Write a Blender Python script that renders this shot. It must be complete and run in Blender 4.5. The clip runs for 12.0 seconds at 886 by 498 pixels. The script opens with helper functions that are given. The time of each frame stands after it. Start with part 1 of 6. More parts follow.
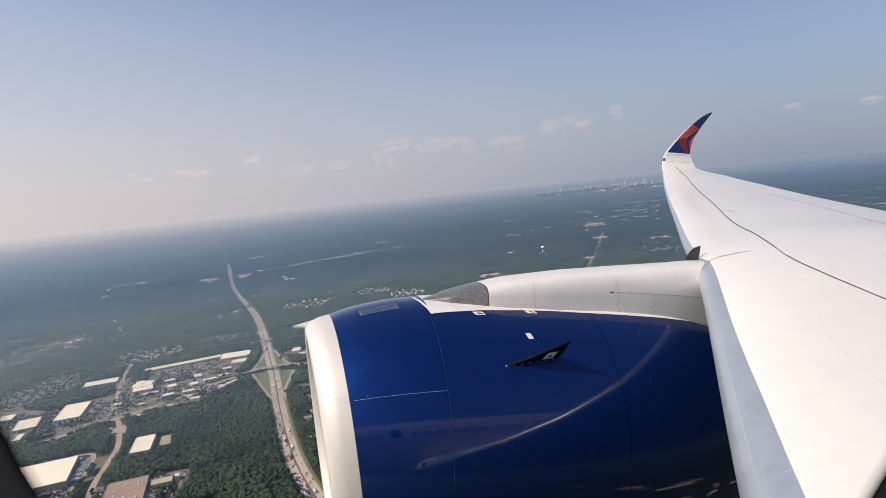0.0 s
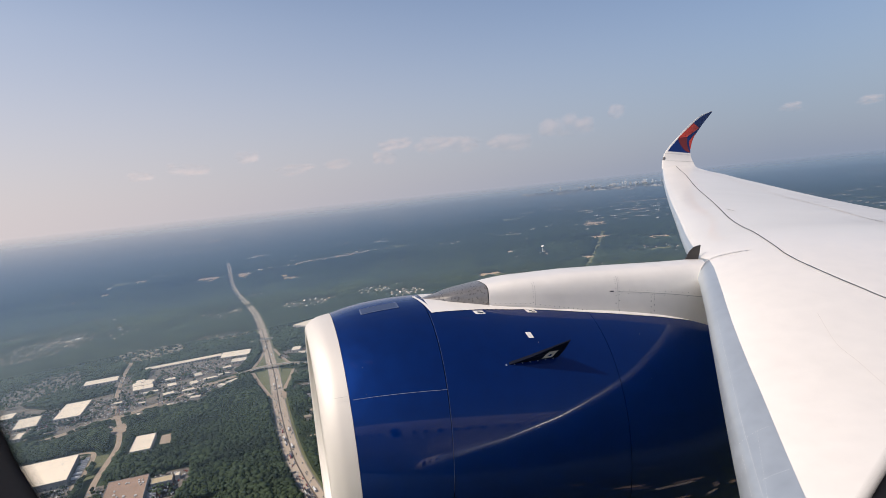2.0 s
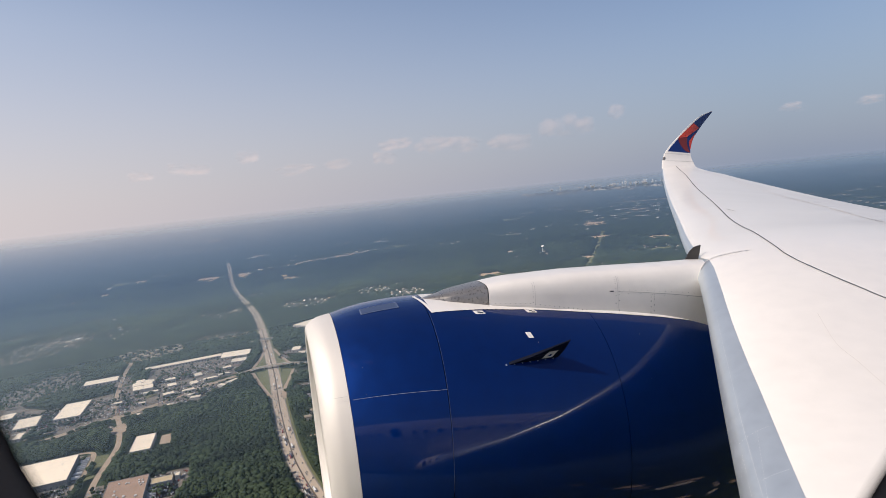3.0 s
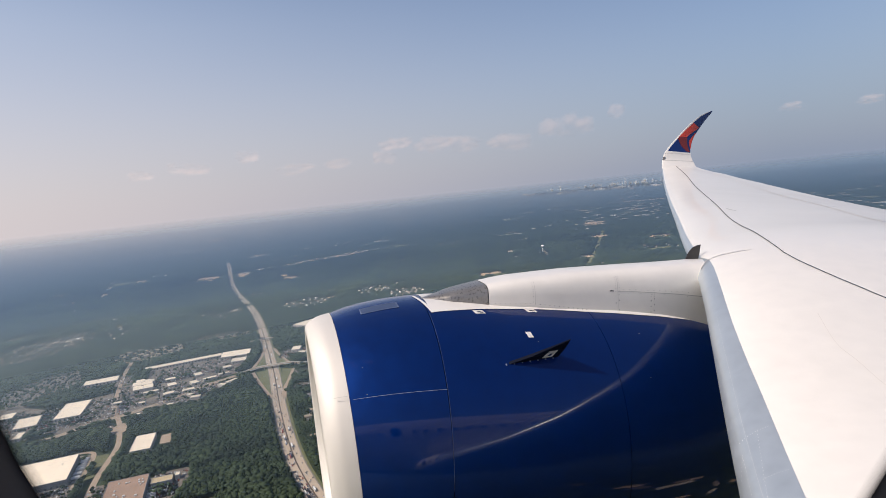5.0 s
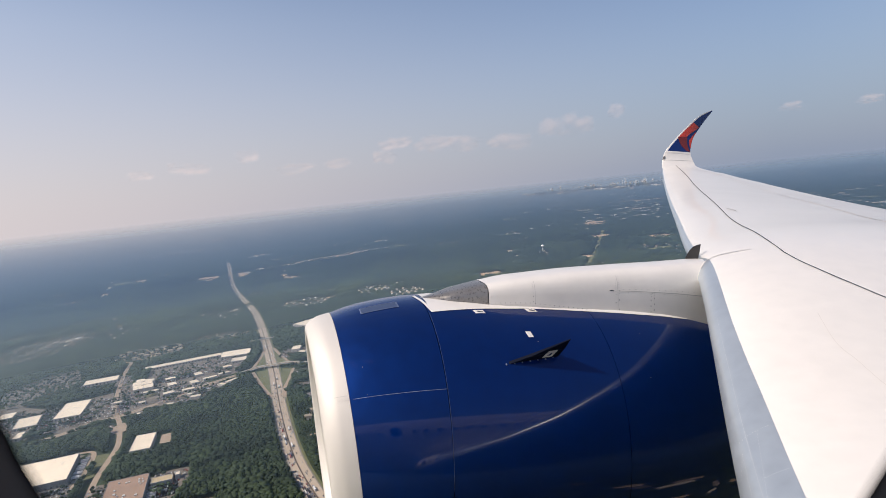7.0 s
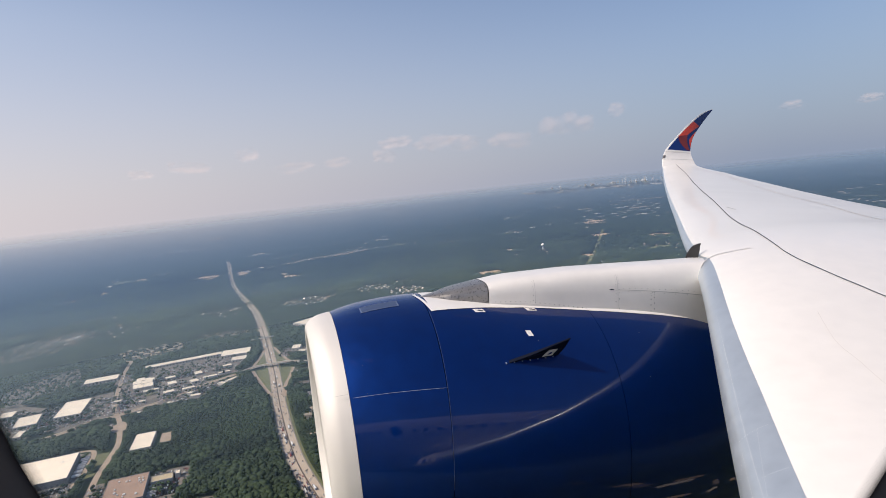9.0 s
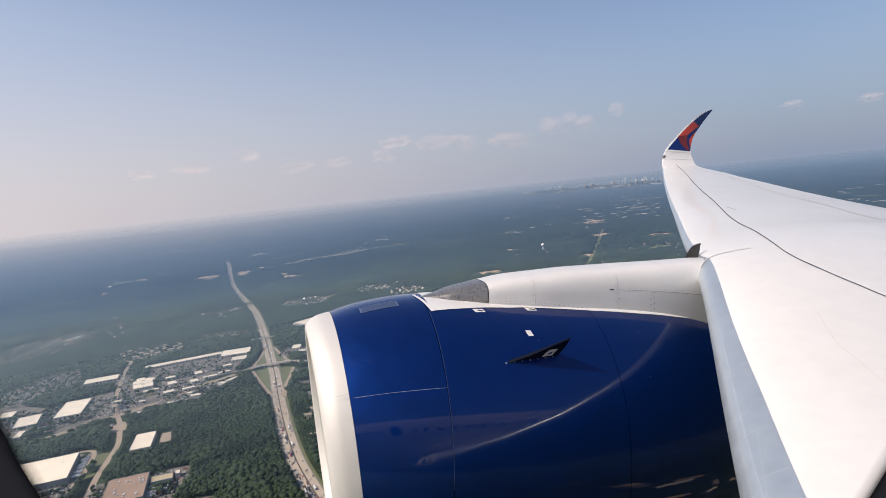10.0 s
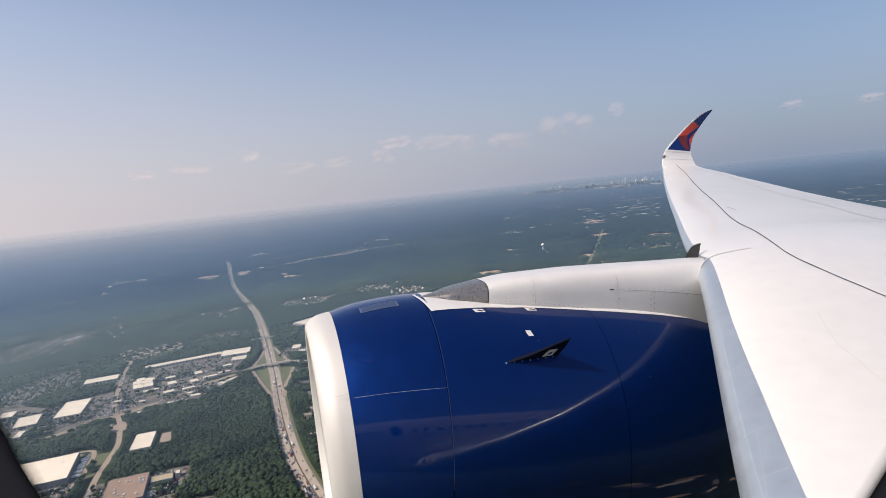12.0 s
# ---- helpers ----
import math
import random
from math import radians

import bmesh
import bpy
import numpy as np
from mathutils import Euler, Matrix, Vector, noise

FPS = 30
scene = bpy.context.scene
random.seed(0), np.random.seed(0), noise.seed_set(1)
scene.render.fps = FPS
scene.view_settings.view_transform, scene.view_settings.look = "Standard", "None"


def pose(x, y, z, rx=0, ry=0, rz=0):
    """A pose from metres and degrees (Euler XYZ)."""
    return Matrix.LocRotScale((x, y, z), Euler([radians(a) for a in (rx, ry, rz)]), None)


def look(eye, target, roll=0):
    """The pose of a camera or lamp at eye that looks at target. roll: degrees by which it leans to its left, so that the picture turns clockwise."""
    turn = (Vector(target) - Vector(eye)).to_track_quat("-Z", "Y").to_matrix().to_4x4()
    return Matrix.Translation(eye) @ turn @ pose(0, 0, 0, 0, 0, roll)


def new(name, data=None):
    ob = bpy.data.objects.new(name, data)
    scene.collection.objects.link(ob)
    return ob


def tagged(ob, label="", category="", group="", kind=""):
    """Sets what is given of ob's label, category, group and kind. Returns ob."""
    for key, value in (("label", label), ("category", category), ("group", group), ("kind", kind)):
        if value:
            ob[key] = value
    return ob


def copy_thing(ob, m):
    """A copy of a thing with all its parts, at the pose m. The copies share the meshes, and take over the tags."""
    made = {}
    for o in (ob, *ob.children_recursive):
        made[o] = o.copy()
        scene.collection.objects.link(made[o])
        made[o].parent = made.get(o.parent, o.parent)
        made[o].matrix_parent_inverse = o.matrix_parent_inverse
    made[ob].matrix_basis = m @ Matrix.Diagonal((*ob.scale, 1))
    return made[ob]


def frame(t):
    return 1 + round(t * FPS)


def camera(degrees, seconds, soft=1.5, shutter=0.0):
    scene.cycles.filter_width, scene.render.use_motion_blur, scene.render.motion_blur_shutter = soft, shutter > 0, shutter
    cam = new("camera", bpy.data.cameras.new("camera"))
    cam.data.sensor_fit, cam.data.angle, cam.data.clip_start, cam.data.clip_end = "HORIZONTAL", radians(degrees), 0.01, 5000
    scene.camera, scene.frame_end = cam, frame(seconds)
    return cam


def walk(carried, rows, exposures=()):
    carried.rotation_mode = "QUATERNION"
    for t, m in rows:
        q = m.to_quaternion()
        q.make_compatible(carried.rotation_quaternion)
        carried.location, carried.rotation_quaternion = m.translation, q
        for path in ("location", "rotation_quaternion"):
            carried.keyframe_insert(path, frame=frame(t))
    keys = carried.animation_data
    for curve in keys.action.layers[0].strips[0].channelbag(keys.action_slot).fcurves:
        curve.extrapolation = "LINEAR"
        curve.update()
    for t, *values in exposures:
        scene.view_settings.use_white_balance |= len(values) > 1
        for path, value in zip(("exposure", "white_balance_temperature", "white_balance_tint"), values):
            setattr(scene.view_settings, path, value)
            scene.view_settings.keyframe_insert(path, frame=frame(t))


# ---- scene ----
# ---- the camera: in a window seat ahead of the wing, 450 m above the land ----
EYE = Vector((0.0, 0.0, 450.0))
CAM_POSE = look(EYE, EYE + Vector((0.0, math.cos(radians(-5.5)), math.sin(radians(-5.5)))), -5.88)
# the same camera in the aeroplane's own axes: x outboard, y forward, z up
YAW, PITCH = radians(15.7), radians(-5.59)
SEAT_POSE = look((0, 0, 0), (math.cos(YAW) * math.cos(PITCH), -math.sin(YAW) * math.cos(PITCH), math.sin(PITCH)), 1.54)
PLANE = CAM_POSE @ SEAT_POSE.inverted()

cam = camera(70.7, 12.0, soft=0.85)
# seconds, then small turns of the carried camera in degrees: up, to the left
SWAY = ((0.0, 0.15, 0.0), (0.5, 0.16, 0.0), (1.0, 0.15, 0.05), (1.5, 0.14, 0.05), (2.0, 0.06, 0.0), (2.5, 0.06, 0.0), (3.0, 0.06, 0.0),
        (5.0, 0.03, 0.0), (5.5, 0.01, 0.0), (6.0, 0.0, 0.0), (6.5, 0.0, 0.0), (7.0, 0.0, 0.0), (9.0, -0.1, 0.0),
        (9.5, -0.1, 0.05), (10.0, -0.1, 0.0), (10.5, -0.1, 0.0), (11.0, -0.1, 0.03), (11.5, -0.09, 0.05), (12.0, -0.1, 0.0))
walk(cam, [(t, CAM_POSE @ pose(0, 0, 0, up, left, 0)) for t, up, left in SWAY],
     exposures=((0.0, 0.0, 6600, 10), (3.0, -0.03, 6560, 10), (6.0, 0.0, 6560, 10), (9.5, 0.03, 6420, 10), (12.0, 0.0, 6380, 10)))

# ---- sky and sun ----
SUN_IN_PLANE = Vector((-0.03, 0.76, 0.65)).normalized()
SUN_DIR = (PLANE.to_3x3() @ SUN_IN_PLANE).normalized()
SUN_EL = math.asin(SUN_DIR.z)
SUN_AZ = math.atan2(SUN_DIR.x, SUN_DIR.y)
world = bpy.data.worlds.new("world")
scene.world = world
world.use_nodes = True
wn, wl = world.node_tree.nodes, world.node_tree.links
sky = wn.new("ShaderNodeTexSky")
sky.sky_type = "NISHITA"
sky.sun_disc = False
sky.sun_elevation, sky.sun_rotation = SUN_EL, SUN_AZ
sky.altitude, sky.air_density, sky.dust_density, sky.ozone_density = 450, 1.0, 0.9, 2.4
wn["Background"].inputs["Strength"].default_value = 0.118
sky_tint = wn.new("ShaderNodeMix")
sky_tint.data_type, sky_tint.blend_type = "RGBA", "MULTIPLY"
sky_tint.inputs["Factor"].default_value, sky_tint.inputs["B"].default_value = 1.0, (1.05, 0.985, 1.0, 1)
wl.new(sky.outputs[0], sky_tint.inputs["A"])
wl.new(sky_tint.outputs["Result"], wn["Background"].inputs["Color"])
# summer haze low in the sky, warmer and brighter on the sun's side
coord, split = wn.new("ShaderNodeTexCoord"), wn.new("ShaderNodeSeparateXYZ")
wl.new(coord.outputs["Generated"], split.inputs[0])
toward = wn.new("ShaderNodeVectorMath")
toward.operation = "DOT_PRODUCT"
toward.inputs[1].default_value = (math.sin(SUN_AZ), math.cos(SUN_AZ), 0)
wl.new(coord.outputs["Generated"], toward.inputs[0])
warmth = wn.new("ShaderNodeMapRange")
warmth.inputs["From Min"].default_value, warmth.inputs["From Max"].default_value = -0.75, 0.40
wl.new(toward.outputs["Value"], warmth.inputs["Value"])
haze_colour = wn.new("ShaderNodeMix")
haze_colour.data_type = "RGBA"
haze_colour.inputs["A"].default_value, haze_colour.inputs["B"].default_value = (0.265, 0.32, 0.44, 1), (0.73, 0.65, 0.655, 1)
wl.new(warmth.outputs[0], haze_colour.inputs["Factor"])
height = wn.new("ShaderNodeMapRange")
height.interpolation_type = "SMOOTHERSTEP"
height.inputs["From Min"].default_value, height.inputs["From Max"].default_value = -0.12, 0.42
height.inputs["To Min"].default_value, height.inputs["To Max"].default_value = 1.0, 0.0
wl.new(split.outputs["Z"], height.inputs["Value"])
low_haze, sky_mix = wn.new("ShaderNodeBackground"), wn.new("ShaderNodeMixShader")
wl.new(haze_colour.outputs["Result"], low_haze.inputs["Color"])
wl.new(height.outputs[0], sky_mix.inputs["Fac"])
# bright forward scatter of the haze on the sun's side
glow, glow_share, glow_scale, glow_mix = wn.new("ShaderNodeBackground"), wn.new("ShaderNodeMath"), wn.new("ShaderNodeMath"), wn.new("ShaderNodeMixShader")
glow.inputs["Color"].default_value = (0.60, 0.68, 0.82, 1)
glow_share.operation, glow_scale.operation = "POWER", "MULTIPLY"
glow_share.inputs[1].default_value, glow_scale.inputs[1].default_value = 1.5, 0.5
wl.new(warmth.outputs[0], glow_share.inputs[0])
wl.new(glow_share.outputs[0], glow_scale.inputs[0])
glow_height, glow_fade = wn.new("ShaderNodeMapRange"), wn.new("ShaderNodeMath")
glow_height.inputs["From Min"].default_value, glow_height.inputs["From Max"].default_value = 0.26, 0.50
glow_height.inputs["To Min"].default_value, glow_height.inputs["To Max"].default_value = 1.0, 0.0
glow_fade.operation = "MULTIPLY"
wl.new(split.outputs["Z"], glow_height.inputs["Value"])
wl.new(glow_scale.outputs[0], glow_fade.inputs[0])
wl.new(glow_height.outputs[0], glow_fade.inputs[1])
wl.new(glow_fade.outputs[0], glow_mix.inputs["Fac"])
wl.new(wn["Background"].outputs[0], glow_mix.inputs[1])
wl.new(glow.outputs[0], glow_mix.inputs[2])
wl.new(glow_mix.outputs[0], sky_mix.inputs[1])
wl.new(low_haze.outputs[0], sky_mix.inputs[2])
wl.new(sky_mix.outputs[0], wn["World Output"].inputs["Surface"])
sun_data = bpy.data.lights.new("sun", "SUN")
sun_data.energy, sun_data.angle, sun_data.color = 4.6, radians(0.6), (1.0, 0.89, 0.76)
sun = new("sun", sun_data)
sun.matrix_world = look(EYE + SUN_DIR * 50, EYE)


# ---- materials ----
def material(name, colour, rough=0.6, metal=0.0, vary=0.15, size=1.0, bump=0.0, coat=0.0, fine=8.0, plan=False, random_tint=0.0, spec=0.5, wear=0.15):
    """A node material: colour varied at two scales of noise, with relief and an optional clear coat."""
    m = bpy.data.materials.new(name)
    m.use_nodes = True
    n, l = m.node_tree.nodes, m.node_tree.links
    b = n["Principled BSDF"]
    if plan:
        co = n.new("ShaderNodeAttribute")
        co.attribute_name = "plan"
        vec = co.outputs["Vector"]
    else:
        co = n.new("ShaderNodeTexCoord")
        vec = co.outputs["Object"]
    big, small = n.new("ShaderNodeTexNoise"), n.new("ShaderNodeTexNoise")
    big.inputs["Scale"].default_value, small.inputs["Scale"].default_value = 1.0 / size, fine / size
    big.inputs["Detail"].default_value, small.inputs["Detail"].default_value = 3, 4
    l.new(vec, big.inputs["Vector"])
    l.new(vec, small.inputs["Vector"])
    add = n.new("ShaderNodeMath")
    add.operation = "ADD"
    l.new(big.outputs["Fac"], add.inputs[0])
    l.new(small.outputs["Fac"], add.inputs[1])
    rng = n.new("ShaderNodeMapRange")
    rng.inputs["From Min"].default_value, rng.inputs["From Max"].default_value = 0.7, 1.3
    rng.inputs["To Min"].default_value, rng.inputs["To Max"].default_value = 1 - vary, 1 + vary
    l.new(add.outputs[0], rng.inputs["Value"])
    mul = n.new("ShaderNodeMix")
    mul.data_type, mul.blend_type = "RGBA", "MULTIPLY"
    mul.inputs["Factor"].default_value = 1
    mul.inputs["A"].default_value = (*colour, 1)
    l.new(rng.outputs[0], mul.inputs["B"])
    out = mul.outputs["Result"]
    if random_tint:
        info = n.new("ShaderNodeObjectInfo")
        r2 = n.new("ShaderNodeMapRange")
        r2.inputs["To Min"].default_value, r2.inputs["To Max"].default_value = 1 - random_tint, 1 + random_tint
        l.new(info.outputs["Random"], r2.inputs["Value"])
        m2 = n.new("ShaderNodeMix")
        m2.data_type, m2.blend_type = "RGBA", "MULTIPLY"
        m2.inputs["Factor"].default_value = 1
        l.new(out, m2.inputs["A"])
        l.new(r2.outputs[0], m2.inputs["B"])
        out = m2.outputs["Result"]
    l.new(out, b.inputs["Base Color"])
    rr = n.new("ShaderNodeMapRange")
    rr.inputs["From Min"].default_value, rr.inputs["From Max"].default_value = 0.3, 0.7
    rr.inputs["To Min"].default_value, rr.inputs["To Max"].default_value = max(0.01, rough * (1 - wear)), min(1, rough * (1 + wear))
    l.new(small.outputs["Fac"], rr.inputs["Value"])
    l.new(rr.outputs[0], b.inputs["Roughness"])
    b.inputs["Metallic"].default_value = metal
    b.inputs["Specular IOR Level"].default_value = spec
    b.inputs["Coat Weight"].default_value = coat
    b.inputs["Coat Roughness"].default_value = 0.03
    b.inputs["Coat IOR"].default_value = 1.46
    if bump:
        bp = n.new("ShaderNodeBump")
        bp.inputs["Strength"].default_value = 0.5
        bp.inputs["Distance"].default_value = bump
        l.new(add.outputs[0], bp.inputs["Height"])
        l.new(bp.outputs[0], b.inputs["Normal"])
    return m


WHITE_PAINT = material("white aircraft paint", (0.76, 0.72, 0.68), 0.35, vary=0.035, size=1.5, coat=0.25)
GREY_PAINT = material("light grey aircraft paint", (0.34, 0.35, 0.36), 0.45, vary=0.05, size=1.5)
BLUE_PAINT = material("deep blue aircraft paint", (0.0008, 0.021, 0.135), 0.48, 0.6, vary=0.08, size=1.2, coat=1.0, spec=0.0)
LIP_METAL = material("satin aluminium", (0.66, 0.62, 0.58), 0.6, 0.3, vary=0.015, size=0.9, fine=3, wear=0.02)
EDGE_METAL = material("weathered leading edge metal", (0.53, 0.575, 0.61), 0.35, 0.58, vary=0.07, size=0.7, fine=5)
GREY_CAP = material("dark titanium fairing", (0.29, 0.27, 0.25), 0.3, 0.6, vary=0.18, size=0.25)
SEAM = material("dark seam", (0.03, 0.035, 0.05), 0.7, vary=0.2, size=0.1)
# the sun's glint along the cowl joint, painted as a paler blue
GLINT_BLUE = material("blue panel edge with painted glint", (0.03, 0.055, 0.16), 0.5, vary=0.5, size=0.05)
SHINGLE_DARK = material("dark grey shingle", (0.17, 0.155, 0.15), 0.85, vary=0.15, size=6, random_tint=0.25)
PANEL_GREY = material("grey blue panel", (0.045, 0.065, 0.13), 0.35, vary=0.15, size=0.2)
EDGE_PALE = material("dull panel edge", (0.10, 0.13, 0.22), 0.6, vary=0.2, size=0.1)
SEAM_PALE = material("pale seam sealant", (0.20, 0.24, 0.36), 0.6, vary=0.2, size=0.1)
SEAM_SOFT = material("grey sealant", (0.45, 0.43, 0.41), 0.6, vary=0.15, size=0.1)
FASTENER = material("grey fastener heads", (0.38, 0.37, 0.36), 0.5, 0.4, vary=0.2, size=0.1)
RUBBER = material("black rubber seal", (0.015, 0.015, 0.017), 0.6, vary=0.2, size=0.1)
NAVY = material("navy livery paint", (0.004, 0.022, 0.13), 0.45, vary=0.06, size=0.5, coat=0.15)
# blue of the strake taken almost to black, as its near face is shaded
STRAKE_PAINT = material("dark blue fin paint deepened for shade", (0.002, 0.004, 0.016), 0.5, vary=0.1, size=0.3, spec=0.2)
RED = material("red livery paint", (0.62, 0.06, 0.03), 0.45, vary=0.06, size=0.5, coat=0.15)
DARK_RED = material("dark red livery paint", (0.19, 0.022, 0.018), 0.45, vary=0.06, size=0.5, coat=0.15)
RIVET = material("pale rivet heads", (0.76, 0.77, 0.77), 0.4, vary=0.05, size=0.1)
EDGE_SEAM = material("pale edge sealant", (0.62, 0.64, 0.66), 0.5, vary=0.05, size=0.1)
FAINT = material("faint painted-over seam", (0.64, 0.60, 0.57), 0.5, vary=0.1, size=0.3)
LAMP_GLASS = material("dark lamp glass", (0.03, 0.03, 0.035), 0.1, vary=0.2, size=0.1)
CABIN = material("grey cabin lining", (0.130, 0.102, 0.085), 0.7, vary=0.08, size=0.05)
# added ring that fades inwards, imitating the out-of-focus rim of the window
BLUR_RIM = material("soft blurred window edge", (0.075, 0.066, 0.06), 0.6, vary=0.1, size=0.02)
rim_fade = BLUR_RIM.node_tree.nodes.new("ShaderNodeAttribute")
rim_fade.attribute_name = "rim_fade"
BLUR_RIM.node_tree.links.new(rim_fade.outputs["Fac"], BLUR_RIM.node_tree.nodes["Principled BSDF"].inputs["Alpha"])
CAVITY = material("dark slat cavity shade", (0.045, 0.042, 0.04), 0.6, vary=0.2, size=0.1)
DUCT = material("grey inlet lining", (0.30, 0.29, 0.28), 0.5, 0.3, vary=0.06, size=0.3)
GLASS_DARK = material("dark cabin glazing", (0.02, 0.022, 0.025), 0.08, vary=0.1, size=0.2)

ROOF_WHITE = material("white membrane roof", (0.82, 0.70, 0.54), 0.8, vary=0.08, size=30, fine=6, random_tint=0.08)
ROOF_BROWN = material("weathered brown roof", (0.31, 0.21, 0.15), 0.85, vary=0.16, size=25, fine=7)
WALL_PALE = material("pale precast wall", (0.45, 0.42, 0.38), 0.8, vary=0.1, size=12, random_tint=0.15)
WALL_GREY = material("grey precast wall", (0.24, 0.23, 0.22), 0.8, vary=0.12, size=12)
UNIT = material("galvanised roof unit", (0.62, 0.60, 0.56), 0.5, 0.2, vary=0.1, size=2)
DOCK = material("dark dock door", (0.09, 0.09, 0.10), 0.6, vary=0.15, size=3)
SHINGLE = material("grey brown shingle", (0.26, 0.208, 0.155), 0.85, vary=0.15, size=6, random_tint=0.3)
SIDING = material("pale house siding", (0.43, 0.35, 0.27), 0.7, vary=0.08, size=4, random_tint=0.2)
ASPHALT = material("sun-bleached asphalt", (0.21, 0.19, 0.165), 0.9, vary=0.16, size=40, fine=9)
LOT = material("old car park asphalt", (0.165, 0.140, 0.114), 0.9, vary=0.4, size=45, fine=10)
CONCRETE = material("pale motorway concrete", (0.45, 0.36, 0.27), 0.85, vary=0.10, size=60, fine=12)
BARE = material("bare red clay", (0.60, 0.42, 0.265), 0.9, vary=0.22, size=50, fine=6, plan=False)
GRASS = material("mown verge grass", (0.135, 0.138, 0.06), 0.9, vary=0.3, size=40, fine=8)
FIELD = material("dry grass clearing", (0.20, 0.19, 0.085), 0.9, vary=0.25, size=60, fine=6)
# brown barrier with the shade along it worked into the colour
BARRIER = material("dark median barrier and its shade", (0.13, 0.10, 0.08), 0.9, vary=0.25, size=20)
LINE_PAINT = material("worn road paint", (0.62, 0.60, 0.54), 0.7, vary=0.15, size=8)
CAR_PAINT = material("car paint", (0.42, 0.42, 0.43), 0.3, vary=0.05, size=3, coat=0.5, random_tint=0.9)
CAR_GLASS = material("car glass", (0.03, 0.03, 0.035), 0.1, vary=0.05, size=1)
TRUCK_WHITE = material("white trailer skin", (0.72, 0.71, 0.69), 0.5, vary=0.06, size=4)
TAN_ROAD = material("pale worn road", (0.37, 0.285, 0.21), 0.9, vary=0.16, size=30, fine=9)
SCRUB = material("dull scrub and gravel", (0.165, 0.148, 0.125), 0.95, vary=0.45, size=40, fine=6)
ROOF_TAN = material("tan gravel roof", (0.46, 0.37, 0.23), 0.9, vary=0.12, size=12)
SHINGLE_TAN = material("tan shingle", (0.36, 0.295, 0.215), 0.85, vary=0.12, size=6, random_tint=0.2)
TRAILER_SKIN = material("mixed trailer skin", (0.42, 0.42, 0.44), 0.5, vary=0.06, size=4, random_tint=0.55)
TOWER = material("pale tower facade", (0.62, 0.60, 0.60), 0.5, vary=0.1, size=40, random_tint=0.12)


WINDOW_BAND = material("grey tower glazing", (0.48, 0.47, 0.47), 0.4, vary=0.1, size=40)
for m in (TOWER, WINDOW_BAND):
    m.node_tree.nodes["Principled BSDF"].inputs["Alpha"].default_value = 0.15   # see-through, so that sky pales the towers in place of haze


def island_leaf(name, dark, light, size, fades=False):
    """Foliage whose clumps differ from one another."""
    m = bpy.data.materials.new(name)
    m.use_nodes = True
    n, l = m.node_tree.nodes, m.node_tree.links
    b = n["Principled BSDF"]
    geo, noi, tc = n.new("ShaderNodeNewGeometry"), n.new("ShaderNodeTexNoise"), n.new("ShaderNodeTexCoord")
    noi.inputs["Scale"].default_value, noi.inputs["Detail"].default_value = 1.0 / size, 5
    l.new(tc.outputs["Object"], noi.inputs["Vector"])
    mix = n.new("ShaderNodeMath")
    mix.operation = "MULTIPLY_ADD"
    mix.inputs[1].default_value = 0.50
    l.new(geo.outputs["Random Per Island"], mix.inputs[0])
    sc = n.new("ShaderNodeMath")
    sc.operation = "MULTIPLY_ADD"
    sc.inputs[1].default_value, sc.inputs[2].default_value = 2.4, -0.95
    l.new(noi.outputs["Fac"], sc.inputs[0])
    l.new(sc.outputs[0], mix.inputs[2])
    ramp = n.new("ShaderNodeMix")
    ramp.data_type = "RGBA"
    ramp.inputs["A"].default_value, ramp.inputs["B"].default_value = (*dark, 1), (*light, 1)
    l.new(mix.outputs[0], ramp.inputs["Factor"])
    l.new(ramp.outputs["Result"], b.inputs["Base Color"])
    b.inputs["Roughness"].default_value = 0.8
    b.inputs["Specular IOR Level"].default_value = 0.2
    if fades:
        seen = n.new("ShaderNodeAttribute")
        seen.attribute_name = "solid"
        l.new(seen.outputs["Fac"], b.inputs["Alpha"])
    return m


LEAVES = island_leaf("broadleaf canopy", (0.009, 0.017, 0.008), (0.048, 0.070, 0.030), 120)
# far foliage: paler and partly see-through, with the haze put into the material
FAR_LEAVES = island_leaf("distant canopy paled for haze", (0.016, 0.026, 0.012), (0.072, 0.094, 0.040), 300, fades=True)


